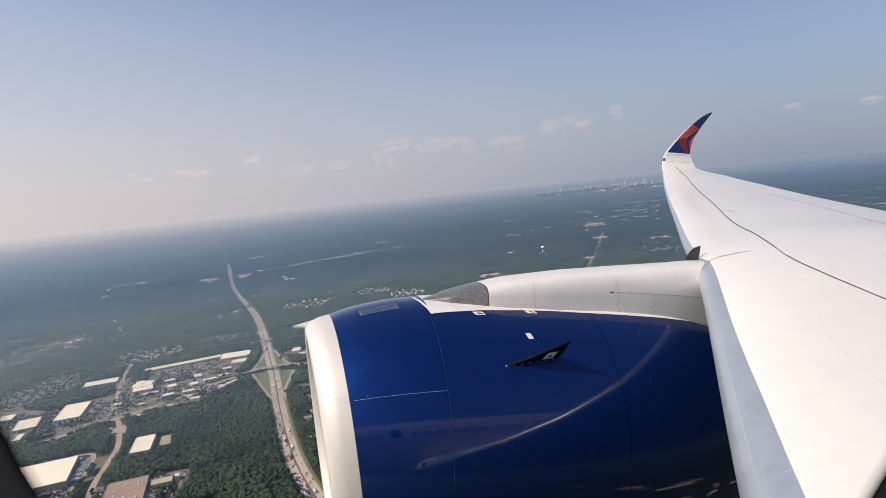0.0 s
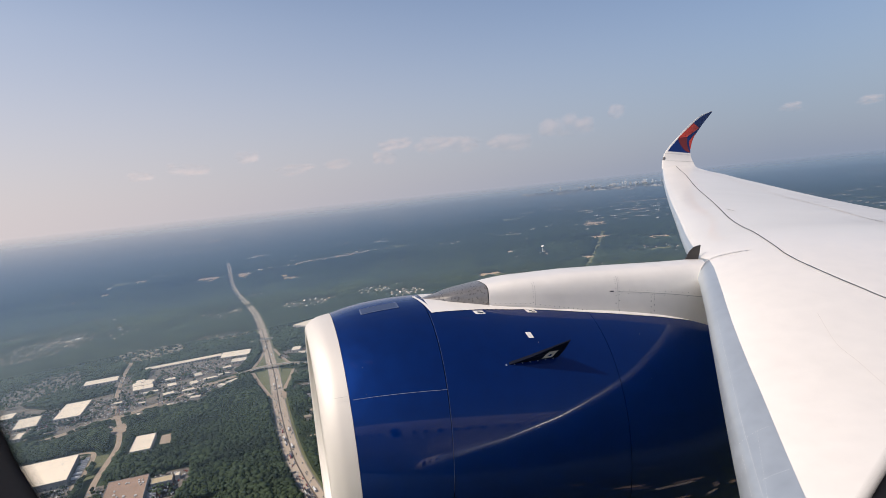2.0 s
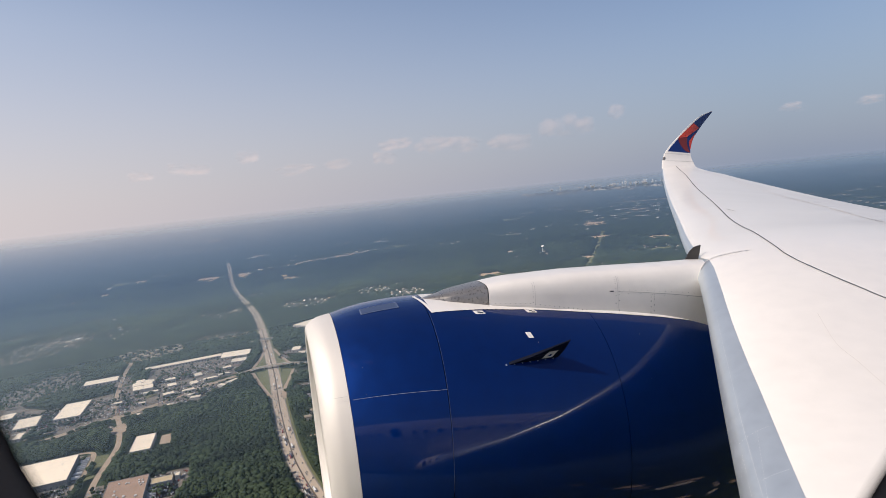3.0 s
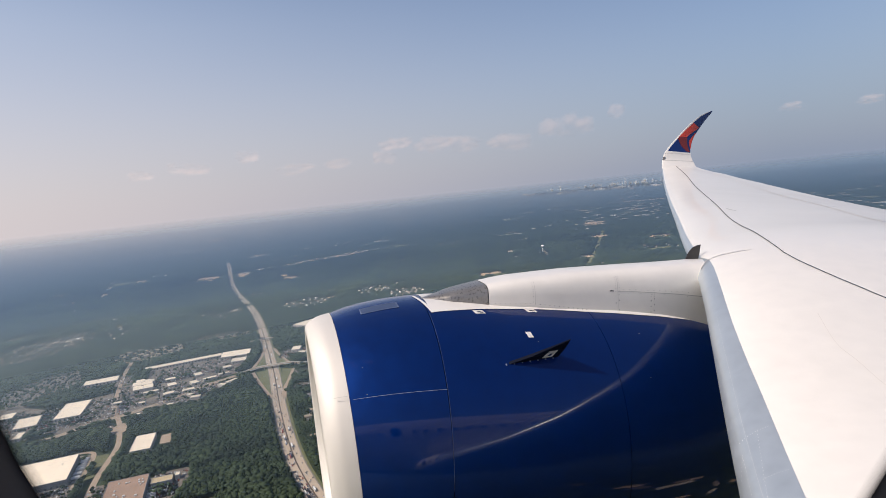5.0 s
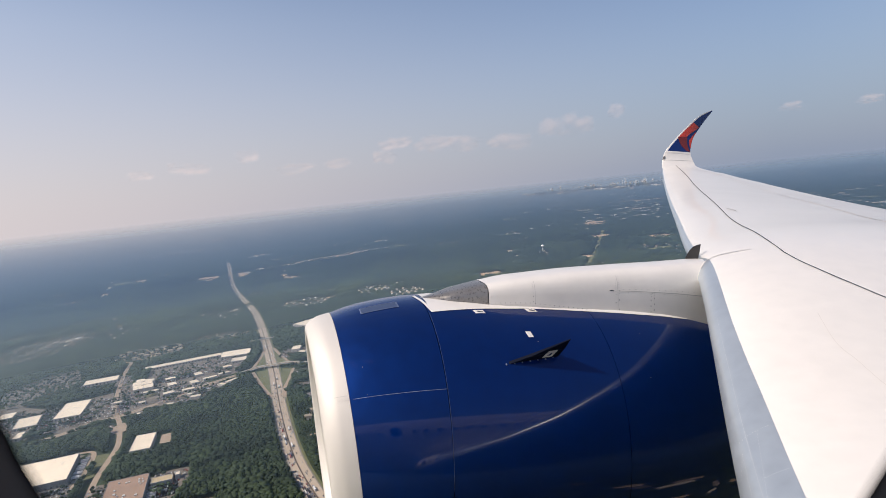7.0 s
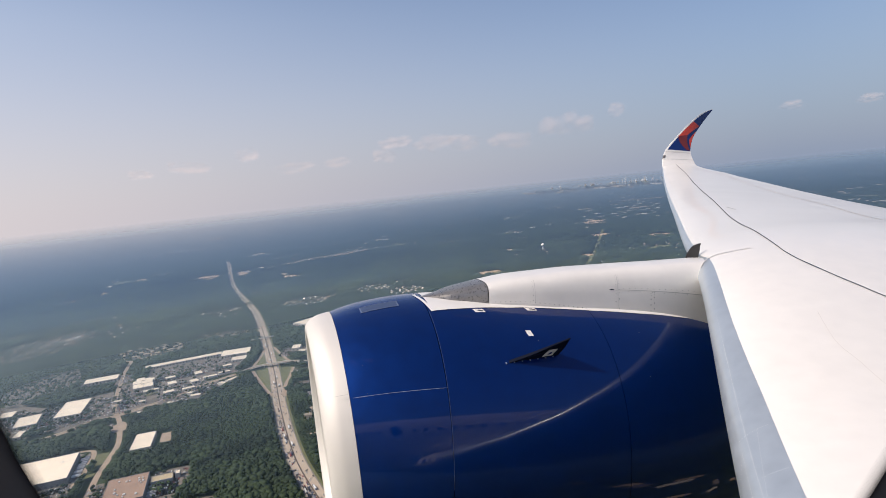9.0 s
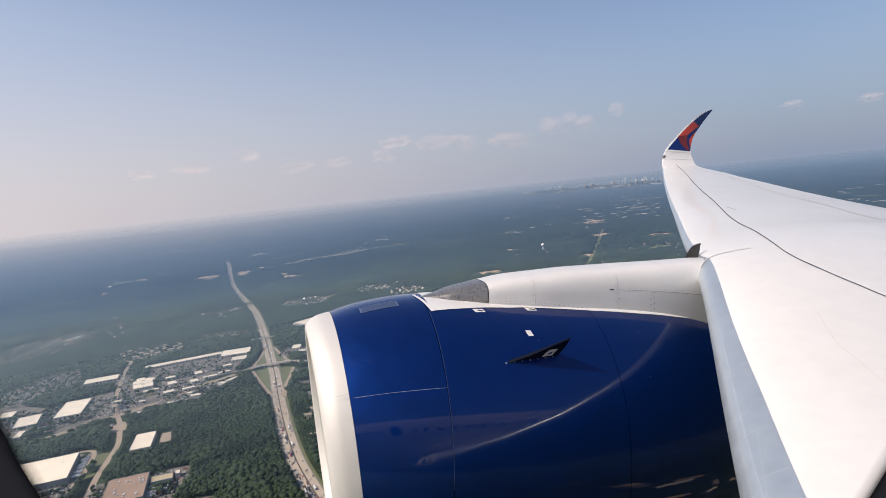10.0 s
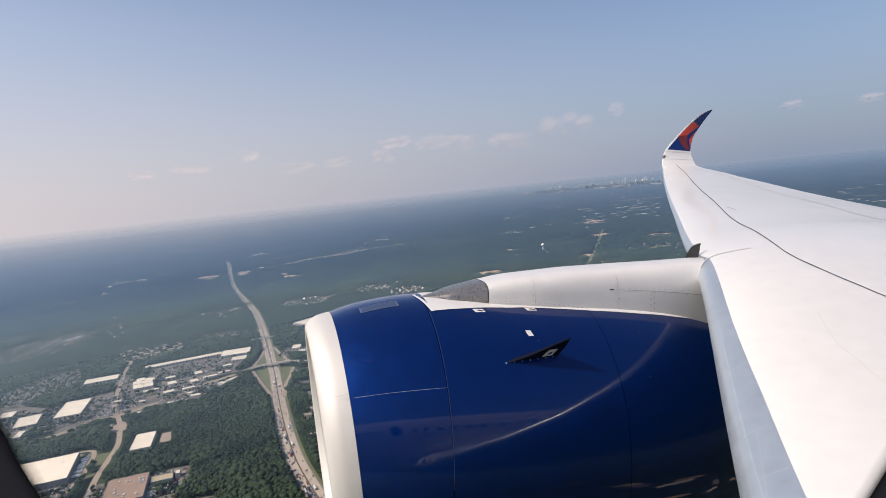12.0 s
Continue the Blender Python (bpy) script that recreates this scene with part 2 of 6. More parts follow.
def land_material():
    """Wooded land: canopy mottle at several scales with paler clearings, in plan kilometres."""
    m = bpy.data.materials.new("wooded land")
    m.use_nodes = True
    n, l = m.node_tree.nodes, m.node_tree.links
    b = n["Principled BSDF"]
    at = n.new("ShaderNodeAttribute")
    at.attribute_name = "plan"
    def noi(scale, detail):
        t = n.new("ShaderNodeTexNoise")
        t.inputs["Scale"].default_value, t.inputs["Detail"].default_value = scale, detail
        l.new(at.outputs["Vector"], t.inputs["Vector"])
        return t.outputs["Fac"]
    def ramp(fac, lo, hi, a, c):
        r = n.new("ShaderNodeMapRange")
        r.inputs["From Min"].default_value, r.inputs["From Max"].default_value = lo, hi
        l.new(fac, r.inputs["Value"])
        x = n.new("ShaderNodeMix")
        x.data_type = "RGBA"
        l.new(r.outputs[0], x.inputs["Factor"])
        for key, v in (("A", a), ("B", c)):
            if isinstance(v, tuple):
                x.inputs[key].default_value = (*v, 1)
            else:
                l.new(v, x.inputs[key])
        return x.outputs["Result"]
    # canopy tones lowered to allow for the shade between tree crowns
    canopy = ramp(noi(38, 6), 0.35, 0.65, (0.014, 0.024, 0.011), (0.046, 0.062, 0.026))
    broad = ramp(noi(2.2, 4), 0.35, 0.7, canopy, (0.034, 0.047, 0.021))
    groves = noi(14, 5)
    shade = n.new("ShaderNodeMapRange")
    shade.inputs["From Min"].default_value, shade.inputs["From Max"].default_value = 0.3, 0.7
    shade.inputs["To Min"].default_value, shade.inputs["To Max"].default_value = 0.35, 1.7
    l.new(groves, shade.inputs["Value"])
    tone = n.new("ShaderNodeMix")
    tone.data_type, tone.blend_type = "RGBA", "MULTIPLY"
    tone.inputs["Factor"].default_value = 0.85
    l.new(broad, tone.inputs["A"])
    l.new(shade.outputs[0], tone.inputs["B"])
    broad = tone.outputs["Result"]
    fields = ramp(noi(5.5, 5), 0.66, 0.70, broad, (0.16, 0.15, 0.085))
    l.new(fields, b.inputs["Base Color"])
    # opacity drops near the horizon, so that sky shows through like haze
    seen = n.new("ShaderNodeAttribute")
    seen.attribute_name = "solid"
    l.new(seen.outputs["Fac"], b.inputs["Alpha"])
    b.inputs["Roughness"].default_value = 0.9
    b.inputs["Specular IOR Level"].default_value = 0.15
    return m


LAND = land_material()


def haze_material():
    """A glossy see-through sheet standing in for haze: dims the land a little and adds the sky's light to it, more and
    more with distance.
    """
    m = bpy.data.materials.new("summer haze sheet")
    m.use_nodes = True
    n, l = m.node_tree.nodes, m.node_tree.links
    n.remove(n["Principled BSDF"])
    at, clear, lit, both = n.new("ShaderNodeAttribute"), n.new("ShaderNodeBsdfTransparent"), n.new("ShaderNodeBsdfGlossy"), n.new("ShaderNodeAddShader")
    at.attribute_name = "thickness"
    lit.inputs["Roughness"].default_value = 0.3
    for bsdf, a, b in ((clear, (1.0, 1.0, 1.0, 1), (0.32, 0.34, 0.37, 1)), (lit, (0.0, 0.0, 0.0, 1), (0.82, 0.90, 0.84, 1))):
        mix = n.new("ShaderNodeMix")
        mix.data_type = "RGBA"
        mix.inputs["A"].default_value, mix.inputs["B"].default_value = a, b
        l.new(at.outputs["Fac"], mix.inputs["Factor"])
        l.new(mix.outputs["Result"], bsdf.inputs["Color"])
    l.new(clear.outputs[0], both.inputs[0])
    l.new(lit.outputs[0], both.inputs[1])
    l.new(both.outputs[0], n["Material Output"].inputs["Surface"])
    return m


HAZE = haze_material()


def cloud_material():
    """Ragged soft cloud: dense in the middle of the puff, broken and thin at its rim."""
    m = bpy.data.materials.new("cloud vapour")
    m.use_nodes = True
    n, l = m.node_tree.nodes, m.node_tree.links
    n.remove(n["Principled BSDF"])
    tc, at = n.new("ShaderNodeTexCoord"), n.new("ShaderNodeAttribute")
    at.attribute_name = "body"
    noi = n.new("ShaderNodeTexNoise")
    noi.inputs["Scale"].default_value, noi.inputs["Detail"].default_value, noi.inputs["Roughness"].default_value = 0.012, 5, 0.55
    info = n.new("ShaderNodeObjectInfo")
    off = n.new("ShaderNodeVectorMath")
    off.operation = "ADD"
    l.new(tc.outputs["Object"], off.inputs[0])
    l.new(info.outputs["Location"], off.inputs[1])
    l.new(off.outputs[0], noi.inputs["Vector"])
    s = n.new("ShaderNodeMath")
    s.operation = "MULTIPLY_ADD"
    s.inputs[1].default_value = 1.5
    s.inputs[2].default_value = -0.88
    l.new(noi.outputs["Fac"], s.inputs[0])
    a = n.new("ShaderNodeMath")
    a.operation = "ADD"
    a.use_clamp = True
    l.new(s.outputs[0], a.inputs[0])
    l.new(at.outputs["Fac"], a.inputs[1])
    lim = n.new("ShaderNodeMath")
    lim.operation = "MULTIPLY"
    lim.inputs[1].default_value = 0.13
    l.new(a.outputs[0], lim.inputs[0])
    clear, d, tr, mix, both = n.new("ShaderNodeBsdfTransparent"), n.new("ShaderNodeBsdfDiffuse"), n.new("ShaderNodeBsdfTranslucent"), n.new("ShaderNodeMixShader"), n.new("ShaderNodeAddShader")
    d.inputs["Color"].default_value = (0.98, 0.66, 0.51, 1)
    tr.inputs["Color"].default_value = (0.98, 0.66, 0.51, 1)
    # vapour scatters the sunlight whichever way its surface faces
    for bsdf, turn in ((d, 1), (tr, -1)):
        way = n.new("ShaderNodeCombineXYZ")
        for k in range(3):
            way.inputs[k].default_value = turn * SUN_DIR[k]
        l.new(way.outputs[0], bsdf.inputs["Normal"])
    l.new(d.outputs[0], both.inputs[0])
    l.new(tr.outputs[0], both.inputs[1])
    l.new(lim.outputs[0], mix.inputs["Fac"])
    l.new(clear.outputs[0], mix.inputs[1])
    l.new(both.outputs[0], mix.inputs[2])
    l.new(mix.outputs[0], n["Material Output"].inputs["Surface"])
    return m


CLOUD = cloud_material()


# ---- builders ----
def part(name, bm, mat, parent=None, label="", smooth=False):
    """Link a bmesh as one mesh object under a thing or a part."""
    me = bpy.data.meshes.new(name)
    bm.to_mesh(me)
    bm.free()
    me.materials.append(mat)
    if smooth:
        me.polygons.foreach_set("use_smooth", [True] * len(me.polygons))
    ob = new(name, me)
    ob.parent = parent
    if label:
        ob["label"] = label
    return ob


def thing(name, m, label, category, group="", kind=""):
    ob = new(name)
    ob.matrix_world = m
    return tagged(ob, label, category, group, kind)


def grid(rows, close_u=False, close_v=False, flip=False):
    """A bmesh through rows of points."""
    bm = bmesh.new()
    vs = [[bm.verts.new(p) for p in r] for r in rows]
    nu, nv = len(rows), len(rows[0])
    for i in range(nu if close_u else nu - 1):
        for j in range(nv if close_v else nv - 1):
            q = [vs[i][j], vs[(i + 1) % nu][j], vs[(i + 1) % nu][(j + 1) % nv], vs[i][(j + 1) % nv]]
            bm.faces.new(q[::-1] if flip else q)
    return bm


def box(bm, x0, x1, y0, y1, z0, z1):
    v = [bm.verts.new((x, y, z)) for z in (z0, z1) for y in (y0, y1) for x in (x0, x1)]
    for f in ((0, 2, 3, 1), (4, 5, 7, 6), (0, 1, 5, 4), (2, 6, 7, 3), (0, 4, 6, 2), (1, 3, 7, 5)):
        bm.faces.new([v[i] for i in f])
    return bm


def block(x0, x1, y0, y1, z0, z1, bevel=0.0):
    bm = box(bmesh.new(), x0, x1, y0, y1, z0, z1)
    if bevel:
        bmesh.ops.bevel(bm, geom=bm.edges[:], offset=bevel, segments=1, affect="EDGES")
    return bm


def spline(pts, steps):
    """Points along a smooth curve through pts."""
    pts = [Vector(p) for p in pts]
    out = []
    for i in range(len(pts) - 1):
        a, b, c, d = pts[max(i - 1, 0)], pts[i], pts[i + 1], pts[min(i + 2, len(pts) - 1)]
        for s in range(steps):
            t = s / steps
            out.append(0.5 * (2 * b + (c - a) * t + (2 * a - 5 * b + 4 * c - d) * t * t + (3 * b - a - 3 * c + d) * t ** 3))
    return out + [pts[-1]]


def lerp_table(x, table):
    return float(np.interp(x, [r[0] for r in table], [r[1] for r in table]))


def smooth_table(x, table):
    """A smooth curve through the rows of a table (monotone cubic)."""
    xs, ys = [r[0] for r in table], [r[1] for r in table]
    if x <= xs[0]:
        return ys[0]
    if x >= xs[-1]:
        return ys[-1]
    i = max(k for k in range(len(xs) - 1) if xs[k] <= x)
    slope = [(ys[k + 1] - ys[k]) / (xs[k + 1] - xs[k]) for k in range(len(xs) - 1)]

    def tangent(k):
        if k == 0:
            return slope[0]
        if k == len(xs) - 1:
            return slope[-1]
        w0, w1 = xs[k] - xs[k - 1], xs[k + 1] - xs[k]
        return (slope[k - 1] * w1 + slope[k] * w0) / (w0 + w1)

    h = xs[i + 1] - xs[i]
    t = (x - xs[i]) / h
    return (2 * t ** 3 - 3 * t * t + 1) * ys[i] + (t ** 3 - 2 * t * t + t) * h * tangent(i) + (3 * t * t - 2 * t ** 3) * ys[i + 1] + (t ** 3 - t * t) * h * tangent(i + 1)


# land further than NEAR metres is drawn together towards the eye, so that all of it lies within 5 km
NEAR, REACH, FULL = 2900.0, 1900.0, 480.0
LAND_END = 60000.0


def pull(d):
    return 1.0 if d <= NEAR else (NEAR + REACH * math.log(1 + (d - NEAR) / FULL) / math.log(1 + (LAND_END - NEAR) / FULL)) / d


def on_land(x, y, h=0.0):
    k = pull(math.hypot(x, y))
    return Vector((x * k, y * k, EYE.z + k * (h - EYE.z)))


def smooth01(t):
    t = max(0.0, min(1.0, t))
    return t * t * (3 - 2 * t)


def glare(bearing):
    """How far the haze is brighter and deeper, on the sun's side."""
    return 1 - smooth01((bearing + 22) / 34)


# opacity of land and far crowns, lowered near the horizon to imitate haze
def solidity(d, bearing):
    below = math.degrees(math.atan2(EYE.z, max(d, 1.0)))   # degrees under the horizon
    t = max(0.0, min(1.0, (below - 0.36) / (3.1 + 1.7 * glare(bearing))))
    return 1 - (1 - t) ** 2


def land_pose(x, y, turn, scale=1.0, h=0.0):
    k = pull(math.hypot(x, y)) * scale
    return Matrix.Translation(on_land(x, y, h)) @ Matrix.Rotation(radians(turn), 4, "Z") @ Matrix.Diagonal((k, k, k, 1))


def plan_attribute(me, plan):
    at = me.attributes.new("plan", "FLOAT_VECTOR", "POINT")
    at.data.foreach_set("vector", np.asarray(plan, dtype=np.float32).ravel())


# ---- the land ----
def build_ground():
    radii = [0, 300, 600, 800] + list(np.arange(900, 3000, 100)) + list(np.geomspace(3000, LAND_END, 60))
    rows, plan, th = [], [], 160
    bm = bmesh.new()
    for r in radii:
        ring = []
        for j in range(th):
            a = 2 * math.pi * j / th
            x, y = (r + 0.01) * math.sin(a), (r + 0.01) * math.cos(a)
            ring.append(bm.verts.new(on_land(x, y)))
            plan.append((x / 1000, y / 1000, 0))
        rows.append(ring)
    for i in range(len(rows) - 1):
        for j in range(th):
            bm.faces.new([rows[i][j], rows[i + 1][j], rows[i + 1][(j + 1) % th], rows[i][(j + 1) % th]][::-1])
    ob = part("ground", bm, LAND, smooth=True)
    plan_attribute(ob.data, plan)
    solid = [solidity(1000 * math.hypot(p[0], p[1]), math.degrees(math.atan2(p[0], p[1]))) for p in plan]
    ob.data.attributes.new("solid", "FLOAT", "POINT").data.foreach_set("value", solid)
    if ob.data.polygons[400].normal.z < 0:
        ob.data.flip_normals()
    return tagged(ob, "dark green wooded land reaching to the hazy horizon", "land", kind="structure")


build_ground()


# haze imitated by a sheet over the land, its thickness set by distance
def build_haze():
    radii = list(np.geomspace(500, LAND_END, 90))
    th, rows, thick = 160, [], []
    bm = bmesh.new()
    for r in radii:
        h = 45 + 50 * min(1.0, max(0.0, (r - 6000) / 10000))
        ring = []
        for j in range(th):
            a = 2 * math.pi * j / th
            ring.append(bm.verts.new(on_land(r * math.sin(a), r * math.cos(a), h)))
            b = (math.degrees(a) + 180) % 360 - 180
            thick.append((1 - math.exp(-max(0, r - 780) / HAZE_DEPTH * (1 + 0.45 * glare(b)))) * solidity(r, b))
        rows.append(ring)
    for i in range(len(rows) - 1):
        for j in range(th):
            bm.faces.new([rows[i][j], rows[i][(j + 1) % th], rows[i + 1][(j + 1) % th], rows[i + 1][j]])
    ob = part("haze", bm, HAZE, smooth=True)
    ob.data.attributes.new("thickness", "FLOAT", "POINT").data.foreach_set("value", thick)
    return tagged(ob, "see-through sheet standing in for blue summer haze over the distant land", "haze", kind="structure")


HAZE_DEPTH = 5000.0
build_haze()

# ---- clouds: bearing, height above the horizon, width and height, all in degrees ----
CLOUDS = ((-16.3, 4.7, 1.7, 1.2), (-21.1, 3.9, 2.4, 0.9), (0.0, 4.1, 2.7, 1.2), (3.2, 3.9, 2.4, 1.0), (6.9, 3.6, 2.8, 1.2), (12.0, 4.5, 3.5, 1.5),
          (16.5, 5.2, 1.3, 0.9), (-4.3, 3.3, 1.6, 0.9), (-3.3, 4.5, 2.2, 0.8), (29.7, 3.6, 1.8, 0.7), (34.7, 3.4, 1.6, 0.6), (-25.1, 3.5, 1.7, 0.8),
          (-12.5, 3.1, 3.2, 0.8), (-9.0, 3.2, 2.2, 0.7),
          (-122, 73, 7, 3), (-148, 79, 6, 3), (33, 45, 6, 2.5), (28, 52, 7, 2.5))   # the last four are mirrored in the cowl


def build_cloud(az, el, w, h):
    """A shallow heap of vapour, bulging towards the top."""
    rng = random.Random(int(az * 10 + el * 100))
    dist = 4700.0
    thin = 0.16 if az > 25 or az < -8 else 0.0   # less body at the outer bearings
    a, e = radians(az), radians(el)
    at = EYE + dist * Vector((math.sin(a) * math.cos(e), math.cos(a) * math.cos(e), math.sin(e)))
    hw, hh = dist * radians(w) * 0.9, dist * radians(h) * 1.05
    rows, body = [], []
    n = 24
    lump = [(rng.uniform(-0.5, 0.5), rng.uniform(-0.25, 0.25), rng.uniform(0.25, 0.5)) for _ in range(4)] + [(0, 0, 0.5)]
    for i in range(n + 1):
        row = []
        for j in range(n + 1):
            u, v = i / n * 2 - 1, j / n * 2 - 1
            d = max(1 - math.hypot((u - p) / (s * 1.5), (v - q) / (s * 1.5)) for p, q, s in lump)
            edge = min(1.0, 4 * (1 - max(abs(u), abs(v))))
            row.append((u * hw, -40 * max(0, d), v * hh))
            body.append(max(-1.0, min(0.6, d * 1.1)) * edge - 1.2 * (1 - edge) - 0.05 - thin)
        rows.append(row)
    ob = part("cloud", grid(rows), CLOUD, smooth=True)
    ob.data.attributes.new("body", "FLOAT", "POINT").data.foreach_set("value", body)
    ob.matrix_world = Matrix.Translation(at) @ Matrix.Rotation(-a, 4, "Z") @ Matrix.Rotation(e, 4, "X")
    return tagged(ob, "small ragged fair-weather cloud low in the haze", "cloud", "clouds over the horizon")


for c in CLOUDS:
    build_cloud(*c)


# ---- the aeroplane, in its own axes with the seat at the origin: x outboard, y forward, z up ----
aeroplane = thing("aeroplane", PLANE, "white and deep blue airliner in flight above the woods", "aeroplane")

AXIS_X, AXIS_Z, AXIS_RISE = 7.7, -3.255, 0.015
COWL = ((-7.4, 1.16), (-6.6, 1.40), (-5.9, 1.585), (-5.2, 1.73), (-4.5, 1.815), (-3.8, 1.872), (-3.1, 1.918), (-2.4, 1.938), (-1.85, 1.921),
        (-1.4, 1.868), (-0.935, 1.758), (-0.70, 1.67))


CROWN = ((2.9, 0.0), (3.8, 0.04), (4.6, 0.085), (5.4, 0.115), (6.2, 0.12))


def cowl_radius(y):
    return smooth_table(y, COWL)


def flat(c):
    """The cowl is a little flattened on the side that faces the cabin."""
    return c * (0.948 if c > 0 else 1.0)


def on_cowl(y, deg, lift=0.0):
    """A point on the engine cowl: deg 0 faces the cabin, 90 is the crown."""
    a = radians(deg)
    r = cowl_radius(y) + lift - 0.035 * max(0.0, math.sin(a)) ** 6
    r += smooth_table(-y, CROWN) * max(0.0, math.sin(a)) ** 4   # fuller under the pylon
    return Vector((AXIS_X - r * flat(math.cos(a)), y, AXIS_Z + AXIS_RISE * y + r * math.sin(a)))


engine = new("engine")
engine.parent = aeroplane
engine["label"] = "large turbofan engine in glossy blue with a bare metal inlet lip"


def cowl_ring(name, y0, y1, mat, tilt0=0.0, tilt1=0.0, steps=24, label=""):
    """A ring of cowl from station y0 back to y1; the tilts lean its ends."""
    rows = []
    for i in range(steps + 1):
        row = []
        for j in range(96):
            a = 360 * j / 96
            s = math.sin(radians(a)) * 1.8
            ya, yb = y0 + tilt0 * s, y1 + tilt1 * s
            row.append(on_cowl(ya + (yb - ya) * i / steps, a))
        rows.append(row)
    # turned-in edges give the skin its thickness
    for k, first in ((0, True), (-1, False)):
        inner = []
        for p in rows[k]:
            c = Vector((AXIS_X, p.y, AXIS_Z + AXIS_RISE * p.y))
            inner.append(c + (p - c) * 0.975)
        if first:
            rows.insert(0, inner)
        else:
            rows.append(inner)
    return part(name, grid(rows, close_v=True), mat, engine, label, smooth=False)


def shade_smooth(ob, keep=radians(40)):
    ob.data.polygons.foreach_set("use_smooth", [True] * len(ob.data.polygons))
    bm = bmesh.new()
    bm.from_mesh(ob.data)
    for e in bm.edges:
        e.smooth = not (len(e.link_faces) == 2 and e.calc_face_angle(0) > keep)
    bm.to_mesh(ob.data)
    bm.free()
    return ob


GAP = 0.004
TILT = 0.105
shade_smooth(cowl_ring("inlet_cowl", -0.935 - GAP, -1.851 + GAP, BLUE_PAINT, TILT, 0.007))
shade_smooth(cowl_ring("fan_cowl", -1.851 - GAP, -3.961 + GAP, BLUE_PAINT, 0.007, -0.009, steps=36))
shade_smooth(cowl_ring("reverser_cowl", -3.961 - GAP, -7.2, BLUE_PAINT, -0.009, 0.0, steps=36))

# inlet lip: outer skin round the nose of the lip and into the duct
LIP = ((0.0, 1.757), (0.12, 1.722), (0.19, 1.688), (0.25, 1.642), (0.288, 1.59), (0.30, 1.54), (0.29, 1.50), (0.25, 1.465), (0.2, 1.43), (0.0, 1.405), (-0.25, 1.40))
rows = []
for d, r in spline([(a, b, 0) for a, b in LIP], 4) and [(p.x, p.y) for p in spline([(a, b, 0) for a, b in LIP], 4)]:
    row = []
    for j in range(96):
        a = radians(360 * j / 96)
        y = -0.935 + TILT * 1.8 * math.sin(a) + d
        q = r * (1 + (cowl_radius(-0.935 + TILT * 1.8 * math.sin(a)) / 1.757 - 1)) - 0.035 * max(0.0, math.sin(a)) ** 6
        row.append((AXIS_X - q * flat(math.cos(a)), y, AXIS_Z + AXIS_RISE * y + q * math.sin(a)))
    rows.append(row)
part("inlet_lip", grid(rows, close_v=True, flip=True), LIP_METAL, engine, "bare satin metal inlet lip", smooth=True)
rows = []
for d, r in ((-0.255, 1.40), (-0.6, 1.42), (-1.2, 1.47), (-1.9, 1.5), (-1.95, 0.4), (-1.5, 0.25), (-1.3, 0.02)):
    rows.append([(AXIS_X - r * flat(math.cos(radians(a))), -0.935 + TILT * 1.8 * math.sin(radians(a)) * max(0, 1 + d / 2) + d,
                  AXIS_Z + AXIS_RISE * d + r * math.sin(radians(a))) for a in range(0, 360, 5)])
part("inlet_duct", grid(rows, close_v=True, flip=True), DUCT, engine, smooth=True)
# exhaust plug behind the cowl
rows = [[(AXIS_X - r * math.cos(radians(a)), y, AXIS_Z + AXIS_RISE * y + r * math.sin(radians(a))) for a in range(0, 360, 6)]
        for y, r in ((-6.9, 1.1), (-7.3, 0.85), (-8.2, 0.62), (-8.8, 0.3), (-9.1, 0.02))]
part("exhaust_nozzle", grid(rows, close_v=True), GREY_CAP, engine, smooth=True)


def cowl_patch(name, y0, y1, d0, d1, lift, mat, parent, label="", n=6, skew=0.0):
    """A thin plate lying on the cowl between two stations and two angles."""
    top = [[on_cowl(y0 + (y1 - y0) * i / n + skew * j / n, d0 + (d1 - d0) * j / n, lift) for j in range(n + 1)] for i in range(n + 1)]
    bm = grid(top)
    ret = bmesh.ops.extrude_face_region(bm, geom=bm.faces[:])
    for v in ret["geom"]:
        if isinstance(v, bmesh.types.BMVert):
            c = Vector((AXIS_X, v.co.y, AXIS_Z))
            v.co += (c - v.co).normalized() * (lift + 0.004)
    bmesh.ops.recalc_face_normals(bm, faces=bm.faces[:])
    return part(name, bm, mat, parent, label)


cowl_patch("cowl_seam", -0.86, -1.845, 36.52, 36.64, 0.002, SEAM_PALE, engine, n=8)
lip_line = []
for k in range(9):
    d = 0.02 + 0.14 * k / 8
    r = lerp_table(d, LIP[:6]) + 0.003
    lip_line.append([(AXIS_X - r * flat(math.cos(radians(g))), -0.935 + TILT * 1.8 * math.sin(radians(g)) + d, AXIS_Z + r * math.sin(radians(g)) - 0.012) for g in (37.6, 37.75)])
part("lip_seam", grid(lip_line), SEAM_SOFT, engine)
panel = cowl_patch("access_panel", -1.08, -1.52, 79.0, 84.5, 0.004, PANEL_GREY, engine, "grey blue access panel on the crown of the cowl")
for y0, y1, d0, d1 in ((-1.07, -1.085, 78.6, 84.9), (-1.515, -1.53, 78.6, 84.9), (-1.085, -1.515, 78.6, 79.0), (-1.085, -1.515, 84.5, 84.9)):
    cowl_patch("panel_edge", y0, y1, d0, d1, 0.006, EDGE_PALE, panel, n=4)
for y0, y1 in ((-1.848, -1.852),):
    cowl_patch("cowl_edge_glint", y0, y1, 5, 71, 0.0025, GLINT_BLUE, engine, n=24)
